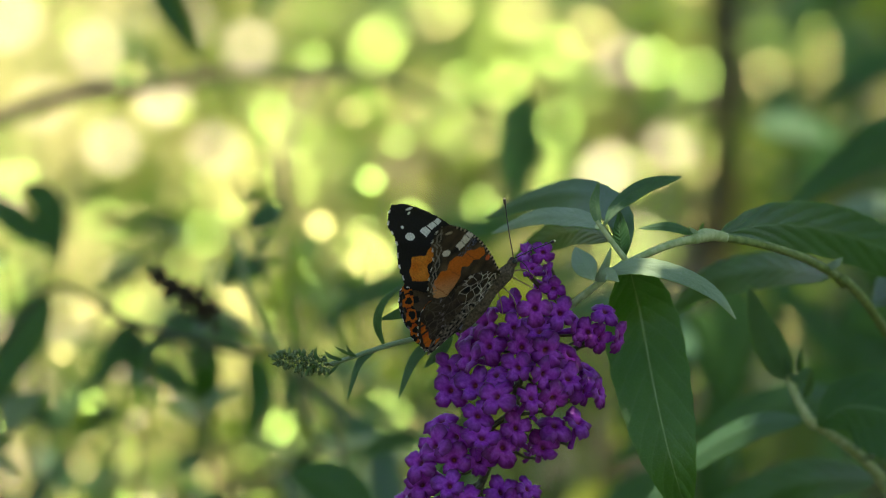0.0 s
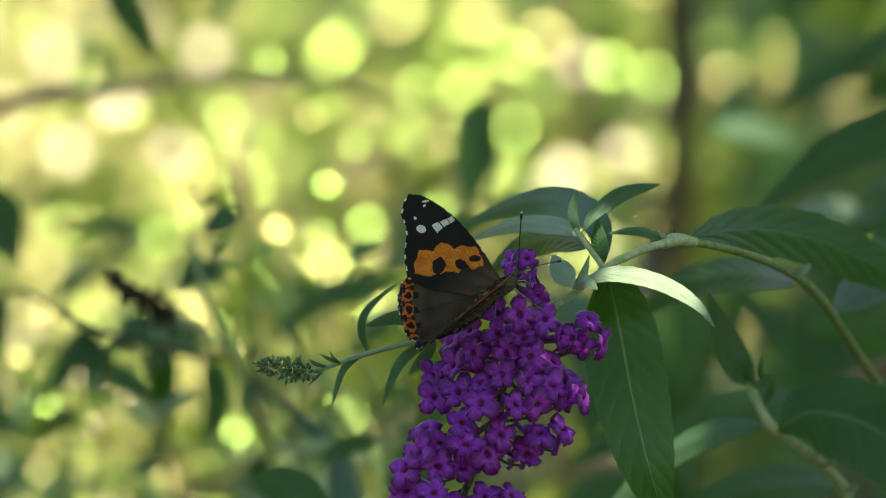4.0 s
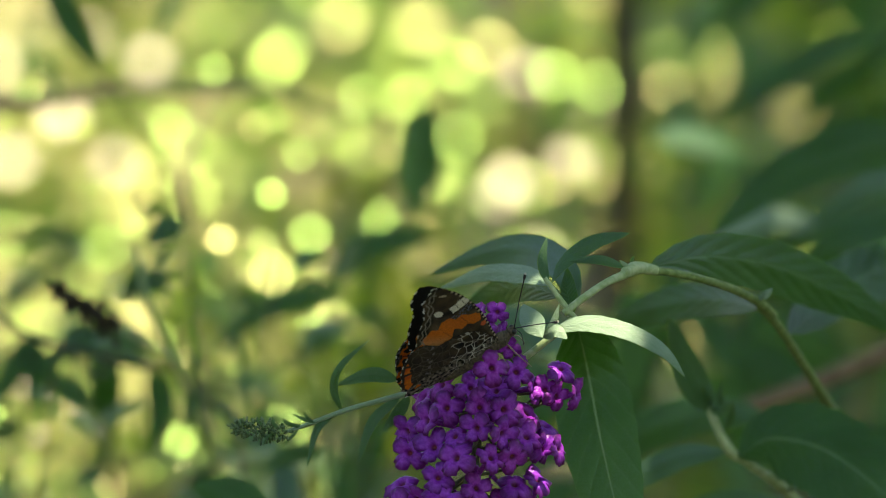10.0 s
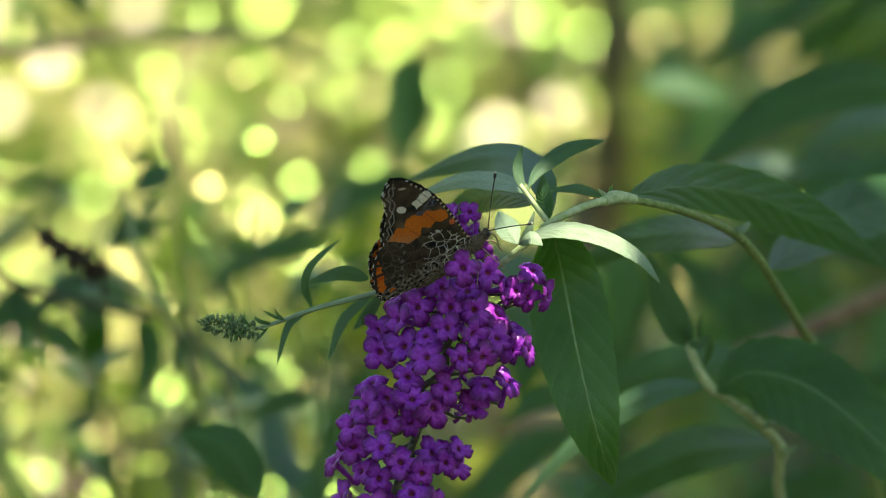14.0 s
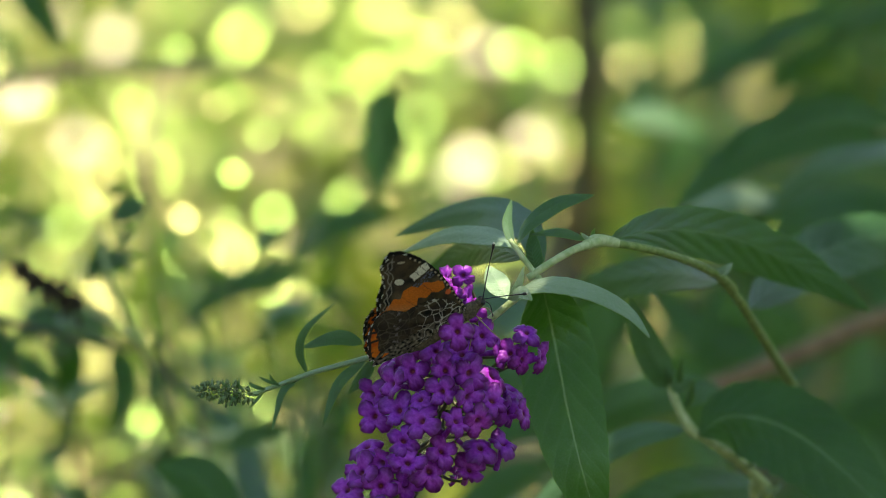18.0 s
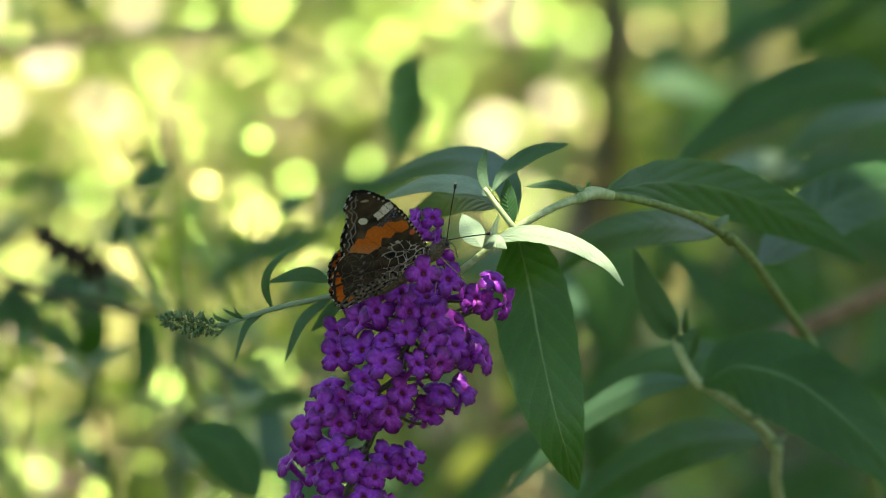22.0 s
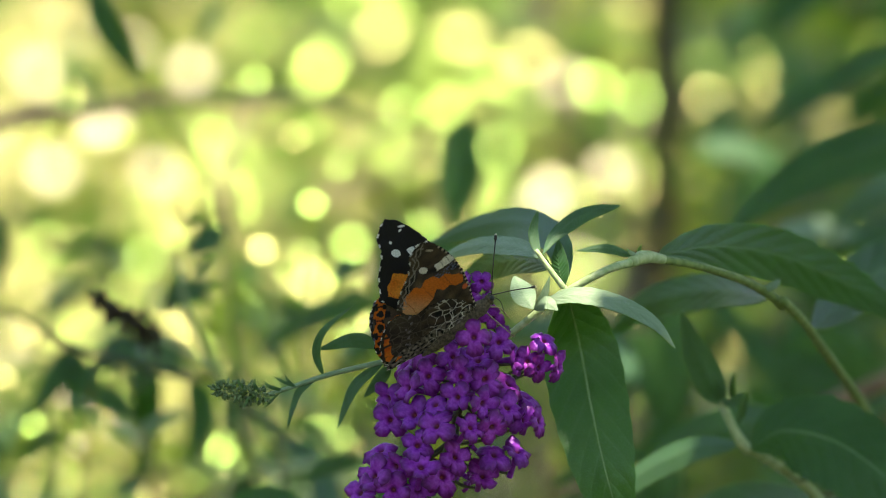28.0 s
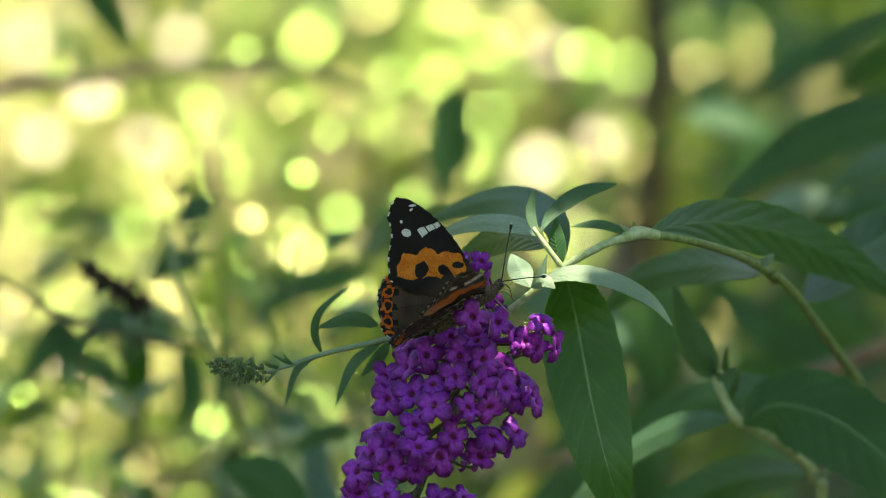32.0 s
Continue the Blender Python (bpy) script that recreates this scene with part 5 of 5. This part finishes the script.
def fore_under(p):
    q = (p[0] + 0.3 * wobble(p, 0.7), p[1] + 0.3 * wobble(p, 0.7, 5))
    d, w = rim(p, FORE)
    if 30 < w < 52:
        if d < 0.3 and math.sin(w * 2.4 + wobble(p, 0.5)) > 0.35:
            return (0.55, 0.53, 0.48)
        if abs(d - 1.15 - 0.25 * math.sin(w * 2.4)) < 0.16 or abs(d - 1.9 - 0.3 * math.sin(w * 1.7)) < 0.12:
            return (0.26, 0.23, 0.2)
    if -3.9 < p[0] < 0.9 and abs(p[1] - 19.2 - 0.12 * p[0] + 0.4 * wobble(p, 0.6)) < 1.15 and abs((p[0] + 2.2 + 0.12 * p[1] - 2.3) % 1.7) > 0.13 or spot(p, -6.4, 20.0, 0.85, 1.15, 0.5):
        return (0.72, 0.66, 0.58)
    if spot(p, -3.2, 24.6, 0.9, 0.3, -0.6):
        return TAN
    if inside(q, BAND_UNDER) or inside((q[0] + 0.3, q[1] - 0.7), BAND_UNDER):
        if abs(math.sin(q[0] * 0.62 + q[1] * 0.12)) < 0.05:
            return (0.3, 0.08, 0.02)
        return blend((0.6, 0.15, 0.015), (0.62, 0.34, 0.17), min(max((-p[0] - 6.5 + 12 - p[1]) / 9, 0), 0.8))
    if spot(p, 0.2, 8.6, 0.7, 0.8):
        return (0.6, 0.12, 0.04)
    if d < 0.55 and w < 26:
        return TAN if math.sin(w * 4.5) > 0.2 else SOOT
    if p[1] > 20.5:
        return blend((0.085, 0.055, 0.032), SOOT, 0.4 + 0.8 * wobble(p, 0.45))
    if abs(p[1] - 16.6 - 0.2 * p[0]) < 1.0 and p[0] > -5 and wobble(p, 2.2) > 0.12:
        return (0.12, 0.13, 0.2)
    return blend(SOOT, BROWN, 0.5 + wobble(p, 0.4))


def hind_under(p):
    d, w = rim(p, HIND)
    r = math.hypot(p[0] + 1, p[1] + 1)
    cell = noise.voronoi(Vector((p[0] * 0.52 + 0.6 * wobble(p, 0.22), p[1] * 0.48 + 0.5 * wobble(p, 0.2, 6), 1.7)))[0]
    rib = abs(math.sin(math.atan2(p[1] + 1.5, -p[0] + 0.5) * 7.0 + 0.5 * wobble(p, 0.3)))
    line = cell[1] - cell[0] < 0.055 + 0.03 * wobble(p, 0.6) or rib < 0.04 and r > 5
    near_edge = wobble(p, 0.3, 9.0)
    if d < 0.3 and 24 < w < 48 and math.sin(w * 2.6) > 0.2:
        return WHITE
    if p[0] < -19.2 and 1.0 < d < 2.6 + near_edge and p[1] > 1.0 and abs(math.sin(w * 0.95)) > 0.35:
        return blend(ORANGE, DEEP, 0.5 + wobble(p, 0.6))
    if r < 21 and r > 11.5 + 2.5 * near_edge and line:
        return (0.1, 0.082, 0.064)
    if r < 11.5 + 2.5 * near_edge and line:
        return blend((0.66, 0.63, 0.58), (0.3, 0.26, 0.22), min(max((r - 5) / 9, 0), 1))
    if p[1] < 2.4 + 0.9 * wobble(p, 0.5):
        return blend((0.26, 0.22, 0.18), (0.03, 0.024, 0.02), 0.62 + 1.4 * wobble(p, 1.3))
    if 15.5 < r < 17 and wobble(p, 0.8, 3) > 0.15:
        return (0.16, 0.14, 0.15)
    if r < 13:
        return blend((0.08, 0.055, 0.034), (0.012, 0.009, 0.008), 0.55 + 1.1 * wobble(p, 0.4, 4))
    return blend((0.06, 0.042, 0.028), (0.018, 0.014, 0.011), 0.5 + 0.8 * wobble(p, 0.3, 4))


def wing_mesh(name, outline, upper, under, sign, depth):
    """A thin wing in the x-z plane, scaled in millimetres, with its own colours above and beneath.
    sign: -1 for the wing whose underside looks to -y."""
    step = 0.15
    xs, zs = [p[0] for p in outline], [p[1] for p in outline]
    nx, nz = int((max(xs) - min(xs)) / step) + 2, int((max(zs) - min(zs)) / step) + 2
    ragged = {}
    for i in range(nx + 1):
        for j in range(nz + 1):
            p = (min(xs) + i * step, min(zs) + j * step)
            ragged[i, j] = p if inside((p[0] + 0.25 * wobble(p, 0.9), p[1] + 0.25 * wobble(p, 0.9, 3)), outline) else None
    verts, cols, faces, index = [], [], [], {}
    for key, p in ragged.items():
        if p is None:
            continue
        belly = 0.0006 * math.sin(p[1] * 0.11) + 0.00012 * math.sin(math.atan2(p[1] + 1.5, 0.5 - p[0]) * 14)
        for layer, paint in ((0, under), (1, upper)):
            index[key, layer] = len(verts)
            verts.append((p[0] / 1000, sign * (depth + (0.00012 if layer == 0 else 0.0)) + sign * belly, p[1] / 1000))
            cols.append((*paint(p), 1.0))
    for i in range(nx):
        for j in range(nz):
            q = [(i, j), (i + 1, j), (i + 1, j + 1), (i, j + 1)]
            if all(ragged[k] is not None for k in q):
                for layer in (0, 1):
                    ids = [index[k, layer] for k in q]
                    faces.append(ids if (layer == 0) == (sign < 0) else ids[::-1])
    me = bpy.data.meshes.new(name)
    me.from_pydata(verts, [], faces)
    layer = me.color_attributes.new("scales", "FLOAT_COLOR", "POINT")
    layer.data.foreach_set("color", np.array(cols, dtype=np.float32).ravel())
    me.materials.append(WING)
    for p in me.polygons:
        p.use_smooth = True
    return me


butterfly = thing("butterfly", (0, 0, 0), "dark butterfly with orange bands and white spots on the flower", "butterfly")
WINGS = []
for sign, side_name in ((-1, "lower"), (1, "upper")):
    for name, outline, up_paint, low_paint, depth in (("forewing", FORE, fore_upper, fore_under, 0.0003), ("hindwing", HIND, hind_upper, hind_under, 0.0007)):
        w = part(name, wing_mesh(name, outline, up_paint, low_paint, sign, depth), None, butterfly,
                 "black wing with an orange band and white spots" if name == "forewing" else "brown wing with a marbled underside")
        WINGS.append((w, sign, name))


def lathe(points, radii, sides=12):
    bm = bmesh.new()
    tube(bm, [Vector(p) / 1000 for p in points], [r / 1000 for r in radii], sides, 5, 0.12, rt)
    return bm


part("thorax", lathe([(-4.5, 0, -1.6), (-2, 0, -1.5), (1, 0, -1.2), (3.2, 0, -0.8)], [1.0, 1.6, 1.75, 1.0]), FUR, butterfly, "furry brown thorax")
part("abdomen", lathe([(-3.5, 0, -1.7), (-8, 0, -2.3), (-12, 0, -2.7), (-15.5, 0, -2.8)], [1.2, 1.5, 1.2, 0.3]), FUR, butterfly, "brown abdomen")
part("head", lathe([(2.8, 0, -0.9), (3.8, 0, -0.6), (4.9, 0, -0.4)], [0.9, 1.15, 0.5]), FUR, butterfly, "furry head")
for y in (-0.75, 0.75):
    bm = bmesh.new()
    bmesh.ops.create_uvsphere(bm, u_segments=12, v_segments=8, radius=0.00062, matrix=Matrix.Translation((0.0043, y / 1000, -0.0004)))
    part("eye", bm, BLACK, butterfly, "dark round eye")
for tip in ((12.9, 3.0, 10.2), (13.6, -2.5, -3.2)):
    root = Vector((4.6, -0.3 if tip[2] > 5 else -0.2, 0.0))
    end = Vector(tip)
    bm = bmesh.new()
    tube(bm, [root / 1000, root.lerp(end, 0.5) / 1000 + Vector((0, 0, 0.0002)), root.lerp(end, 0.86) / 1000, root.lerp(end, 0.93) / 1000, end / 1000], [0.00013, 0.00012, 0.00013, 0.00036, 0.0003], 6, 4)
    ant = part("antenna", bm, BLACK, butterfly, "thin black clubbed feeler")
    bm = bmesh.new()
    bmesh.ops.create_icosphere(bm, subdivisions=2, radius=0.0003, matrix=Matrix.Translation(end / 1000))
    part("antenna_tip", bm, CREAM, ant, "pale tip")
for line in (((1.5, -0.8, -2.6), (2.5, -3.5, -5.5), (3.6, -4.0, -10.0)), ((-1.5, -0.8, -2.8), (-1.8, -3.5, -5.0), (-4.4, -4.2, -9.0)),
             ((2.2, 0.8, -2.4), (4.5, 1.5, -5.0), (5.0, 2.0, -9.0)), ((-3, 0.8, -2.8), (-4.0, 2.0, -6.0), (-6.0, 2.0, -9.0))):
    part("leg", lathe(line, [0.16, 0.14, 0.1], 6), LEG, butterfly, "thin pale brown leg")
part("proboscis", lathe(((4.7, 0, -0.7), (5.4, -0.6, -2.5), (4.6, -1.2, -5.5)), [0.13, 0.1, 0.08], 6), BLACK, butterfly, "thin coiled tongue reaching into a floret")


# ---- what moves ----
def turned(pivot, u, v, angle=0.0, base=BASE):
    return Matrix.Translation(at(*pivot) - base + shift(u, v)) @ Matrix.Rotation(radians(angle), 4, AHEAD)


def motions():
    spike_rows = ((0, -66, 17, -0.9), (0.5, -62, 40, -1.5), (1, -47, 32, -1.1), (1.5, -36, 14, -1.5), (2, -40, 16, -0.5), (2.5, -44, 32, -1), (3, -39, 31, -1.5), (3.5, -17, 17, -1.2), (5.5, -30, 49, -0.6), (6, -34, 27, -0.6), (6.5, -32, 19, -0.6), (7, -20, 30, -0.6), (7.5, -1, 40, -1.8), (8, 20, 49, -2.7), (8.5, 15, 57, -1.8), (9, 4, 71, -1.8), (9.5, 7, 90, -1.4), (10, 32, 95, -2.8), (10.5, 60, 82, -3.1), (11, 59, 74, -2.7), (11.5, 30, 84, -2.2), (12, -1, 88, -2.3), (12.5, -9, 57, -0.5), (13, 0, 0, -0), (13.5, -4, 4, -1.4), (15.5, 36, 48, -2.3), (16, 28, 66, -1), (16.5, 12, 115, -1.9), (17, 5, 117, -2), (17.5, 20, 84, -0.8), (18, 37, 68, -2.5), (18.5, 19, 81, -2.5), (19, -16, 87, -1), (19.5, -35, 60, -0.8), (20, -38, 35, 0.1), (20.5, -43, 30, -0.6), (21, -49, 38, 0.4), (21.5, -60, 39, 0.5), (22, -63, 32, 0.3), (22.5, -50, 34, 0.3), (23, -46, 35, -0.7), (23.5, -45, 37, -0.6), (24, -48, 34, -0.8), (24.5, -52, 33, -0.4), (25, -60, 33, -0.1), (25.5, -61, 37, -0.2), (27.5, -74, 26, -0.8), (28, -70, 27, -1), (28.5, -68, 32, -0.5), (29, -58, 41, -1.5), (29.5, -37, 54, -0.7), (30, -26, 51, -2.1), (30.5, -29, 48, -1), (31, -45, 41, -1), (31.5, -58, 39, -0.6), (32, -55, 46, -0.5))
    node_rows = ((0, -58, 12), (0.5, -55, 34), (1, -44, 26), (1.5, -34, 11), (2, -38, 12), (2.5, -42, 27), (3, -39, 26), (3.5, -20, 15), (5.5, -26, 41), (6, -31, 22), (6.5, -29, 16), (7, -19, 25), (7.5, -2, 35), (8, 15, 43), (8.5, 12, 49), (9, 2, 68), (9.5, 4, 81), (10, 26, 90), (10.5, 49, 76), (11, 49, 69), (11.5, 24, 76), (12, -3, 77), (12.5, -9, 48), (13, 0, 0), (13.5, -2, 7), (15.5, 30, 45), (16, 23, 58), (16.5, 6, 101), (17, 3, 102), (17.5, 15, 70), (18, 30, 59), (18.5, 13, 69), (19, -15, 73), (19.5, -31, 52), (20, -33, 29), (20.5, -39, 27), (21, -43, 32), (21.5, -53, 33), (22, -56, 28), (22.5, -44, 28), (23, -37, 32), (23.5, -39, 35), (24, -42, 31), (24.5, -45, 30), (25, -53, 29), (25.5, -55, 31), (27.5, -66, 21), (28, -62, 22), (28.5, -60, 26), (29, -52, 35), (29.5, -35, 42), (30, -27, 42), (30.5, -31, 39), (31, -42, 34), (31.5, -52, 33), (32, -49, 37))
    arch_rows = ((0, -33, 8), (0.5, -31, 17), (1, -24, 12), (1.5, -21, 5), (2, -22, 5), (2.5, -24, 12), (3, -22, 11), (3.5, -11, 8), (5.5, -16, 20), (6, -22, 11), (6.5, -19, 7), (7, -9, 13), (7.5, -1, 19), (8, 9, 23), (8.5, 11, 26), (9, 9, 34), (9.5, 7, 38), (10, 20, 44), (10.5, 31, 38), (11, 33, 35), (11.5, 16, 36), (12, -3, 36), (12.5, -5, 20), (13, 0, 0), (13.5, 0, 5), (15.5, 19, 25), (16, 15, 32), (16.5, 9, 54), (17, 6, 55), (17.5, 14, 40), (18, 17, 33), (18.5, 5, 35), (19, -6, 35), (19.5, -16, 26), (20, -18, 12), (20.5, -22, 9), (21, -23, 12), (21.5, -30, 10), (22, -33, 8), (22.5, -24, 10), (23, -21, 12), (23.5, -24, 14), (24, -28, 11), (24.5, -29, 11), (25, -35, 9), (25.5, -37, 9), (27.5, -40, 6), (28, -39, 6), (28.5, -38, 9), (29, -34, 17), (29.5, -24, 20), (30, -20, 19), (30.5, -20, 19), (31, -28, 15), (31.5, -33, 15), (32, -32, 17))
    side_rows = ((0, -20, -8), (0.5, -19, -6), (1, -20, -5), (1.5, -21, -5), (2, -19, -3), (2.5, -17, -4), (3, -15, -4), (3.5, -14, -4), (5.5, -10, 1), (6, -12, 0), (6.5, -12, 0), (7, -6, 2), (7.5, -1, 5), (8, 4, 9), (8.5, 10, 13), (9, 13, 18), (9.5, 16, 24), (10, 18, 29), (10.5, 18, 30), (11, 18, 30), (11.5, 14, 27), (12, 5, 15), (12.5, 0, 5), (13, -2, 2), (13.5, -3, 2), (15.5, 16, 28), (16, 14, 29), (16.5, 14, 31), (17, 16, 34), (17.5, 17, 34), (18, 13, 27), (18.5, 5, 17), (19, -1, 10), (19.5, -6, 6), (20, -11, 3), (20.5, -16, -1), (21, -18, -2), (21.5, -20, -2), (22, -22, -2), (22.5, -22, -1), (23, -21, -1), (23.5, -23, -2), (24, -26, -2), (24.5, -27, -1), (25, -29, -2), (25.5, -31, -3), (27.5, -35, -6), (28, -35, -5), (28.5, -32, -2), (29, -28, 3), (29.5, -25, 5), (30, -25, 4), (30.5, -26, 4), (31, -28, 4), (31.5, -30, 3), (32, -30, 4))
    walk(spike, [(t, turned(PAN_PIVOT, u, v, a)) for t, u, v, a in spike_rows])
    walk(node, [(t, turned(NODE_PIVOT, u, v)) for t, u, v in node_rows])
    walk(arch, [(t, turned(ARCH_PIVOT, u, v)) for t, u, v in arch_rows])
    walk(side, [(t, turned(SIDE_PIVOT, u, v)) for t, u, v in side_rows])
    def bent(carried, pivot, end, starts, ends):
        """A piece whose two ends follow the pieces that it joins."""
        a, b = end[0] - pivot[0], end[1] - pivot[1]
        rows = []
        for (t, u, v), (_, ku, kv) in zip(starts, ends):
            bend = math.atan2(b + kv - v, a + ku - u) - math.atan2(b, a)
            rows.append((t, turned(pivot, u, v, math.degrees(bend))))
        walk(carried, rows)

    bent(link, LINK_PIVOT, (1052, 338), [(t, u * 0.78, v * 0.78) for t, u, v in node_rows], arch_rows)
    mid_rows = [(t, 0.45 * u + 0.12 * v, 0.7 * v) for t, u, v in arch_rows]
    bent(arch_mid, MID_PIVOT, LOW_PIVOT, arch_rows, mid_rows)
    bent(arch_low, LOW_PIVOT, FOOT, mid_rows, [(t, 0.0, 0.0) for t, _, _ in arch_rows])
    bent(side_low, KNEE_PIVOT, SIDE_FOOT, side_rows, [(t, 0.0, 0.0) for t, _, _ in side_rows])
    walk(back_shoot, [(t, turned(BACK_PIVOT, 0.8 * u, 0.6 * v)) for t, u, v in arch_rows])
    # the added twigs overhead sway aside at set times to let the sun through
    for (twig, home), way, times in zip(TWIGS, (-0.06, 0.07), (((0, 0), (13.5, 0), (15.5, 1), (32, 1)),
                                           ((0, 0), (1.2, 0), (2.2, 1), (13.5, 1), (15.3, 0), (19.3, 0), (20.3, 1), (25.4, 1), (27.2, 0), (32, 0)))):
        walk(twig, [(t, Matrix.Translation(home + E1 * way * away)) for t, away in times])
    # the butterfly: time, place of the head on the spike, slope of the body, opening of the wings, lean towards the viewer, draw of the forewings
    flight = (
        (0, -168, -84, 47.4, 20, 31, -2.4), (0.5, -182, -75, 50.1, 12, 25, -5.5), (1, -171, -85, 54.8, 34, 45, -1.1), (1.5, -169, -81, 49.9, 25, 38, 0.7), (2, -170, -74, 44.3, 12, 27, -7.2), (2.5, -162, -76, 45.1, 16, 30, -5.8),
        (3, -160, -85, 46.4, 34, 38, -2.3), (3.5, -145, -74, 39, 42, 41, -0.8), (5.5, -111, -85, 36.6, 34, 43, -0.9), (6, -109, -80, 35.3, 34, 38, 0.7), (6.5, -104, -80, 36.3, 28, 40, 0.3), (7, -101, -74, 33.7, 22, 35, -1.1),
        (7.5, -103, -67, 31.7, 26, 41, -1.5), (8, -102, -65, 32.6, 30, 41, -1.1), (8.5, -106, -69, 32.1, 22, 37, -4.1), (9, -101, -72, 37, 16, 36, -3.3), (9.5, -99, -68, 32.6, 4, 40, -10.7), (10, -91, -65, 31.4, 2, 51, -9.6),
        (10.5, -89, -62, 31.3, 0, 43, -11.2), (11, -87, -61, 30.8, 0, 48, -7.8), (12, -97, -56, 35.2, 0, 45, -6.7), (13, -86, -66, 30.2, 0, 42, -8.3), (13.5, -87, -65, 33.2, 0, 41, -7.5), (15.5, -85, -59, 31.2, 0, 43, -6.7),
        (17, -87, -56, 31.3, 0, 47, -7.9), (19, -84, -49, 29.6, 0, 47, -8.7), (21, -92, -60, 31.9, 0, 46, -6.6), (23, -88, -61, 32.6, 0, 44, -6.1), (24, -103, -55, 30.4, 0, 49, -14.2), (24.5, -106, -58, 31, 0, 50, -13.4),
        (25, -114, -71, 39.9, 28, 37, -7.8), (25.5, -112, -82, 42.4, 42, 38, 0.1), (27.5, -103, -76, 35.6, 18, 29, -2.8), (28, -100, -73, 34.8, 15, 32, -2.8), (28.5, -96, -67, 33.7, 15, 41, -1.1), (29, -96, -64, 33.8, 13, 41, -8.4),
        (29.5, -89, -61, 31.1, 8, 44, -7.9), (30, -82, -58, 30.6, 5, 47, -8.9), (31, -78, -61, 30.2, 5, 45, -4.6), (31.5, -80, -63, 30.1, 24, 41, -4.6), (32, -80, -63, 30.5, 32, 41, -4.5))
    spots = {t: (u, v) for t, u, v, _ in spike_rows}
    body, beats = [], []
    for t, (su, sv) in spots.items():
        i = max(k for k, row in enumerate(flight) if row[0] <= t)
        a, b = flight[i], flight[min(i + 1, len(flight) - 1)]
        f = (t - a[0]) / (b[0] - a[0]) if b[0] > a[0] else 0
        du, dv, slope, open_, lean, draw = (x + (y - x) * f for x, y in zip(a[1:], b[1:]))
        s_, lean = radians(slope), radians(lean)
        du, dv = du - 28 * math.cos(s_), dv + 28 * math.sin(s_)
        x = RIGHT * math.cos(s_) + ABOVE * math.sin(s_)
        z = (ABOVE * math.cos(s_) - RIGHT * math.sin(s_)) * math.cos(lean) - AHEAD * math.sin(lean)
        y = z.cross(x)
        m = Matrix((x, y, z)).transposed().to_4x4()
        body.append((t, Matrix.Translation(at(910 + su + du, 461 + sv + dv, 1.588)) @ m))
        beats.append((t, open_, draw))
    walk(butterfly, body)
    for w, sign, name in WINGS:
        rows = []
        for t, open_, draw in beats:
            # the wings of the side that leans to the viewer are spread a little further
            more, ahead = (min(open_ / 22, 1), min(open_ / 3, 1)) if sign < 0 else (0, 0)
            swing = Matrix.Rotation(radians(draw + 8 * ahead), 4, "Y") if name == "forewing" else Matrix.Rotation(0, 4, "Y")
            rows.append((t, Matrix.Rotation(radians(-sign * (open_ + 4 * more)), 4, "X") @ swing))
        walk(w, rows)


motions()
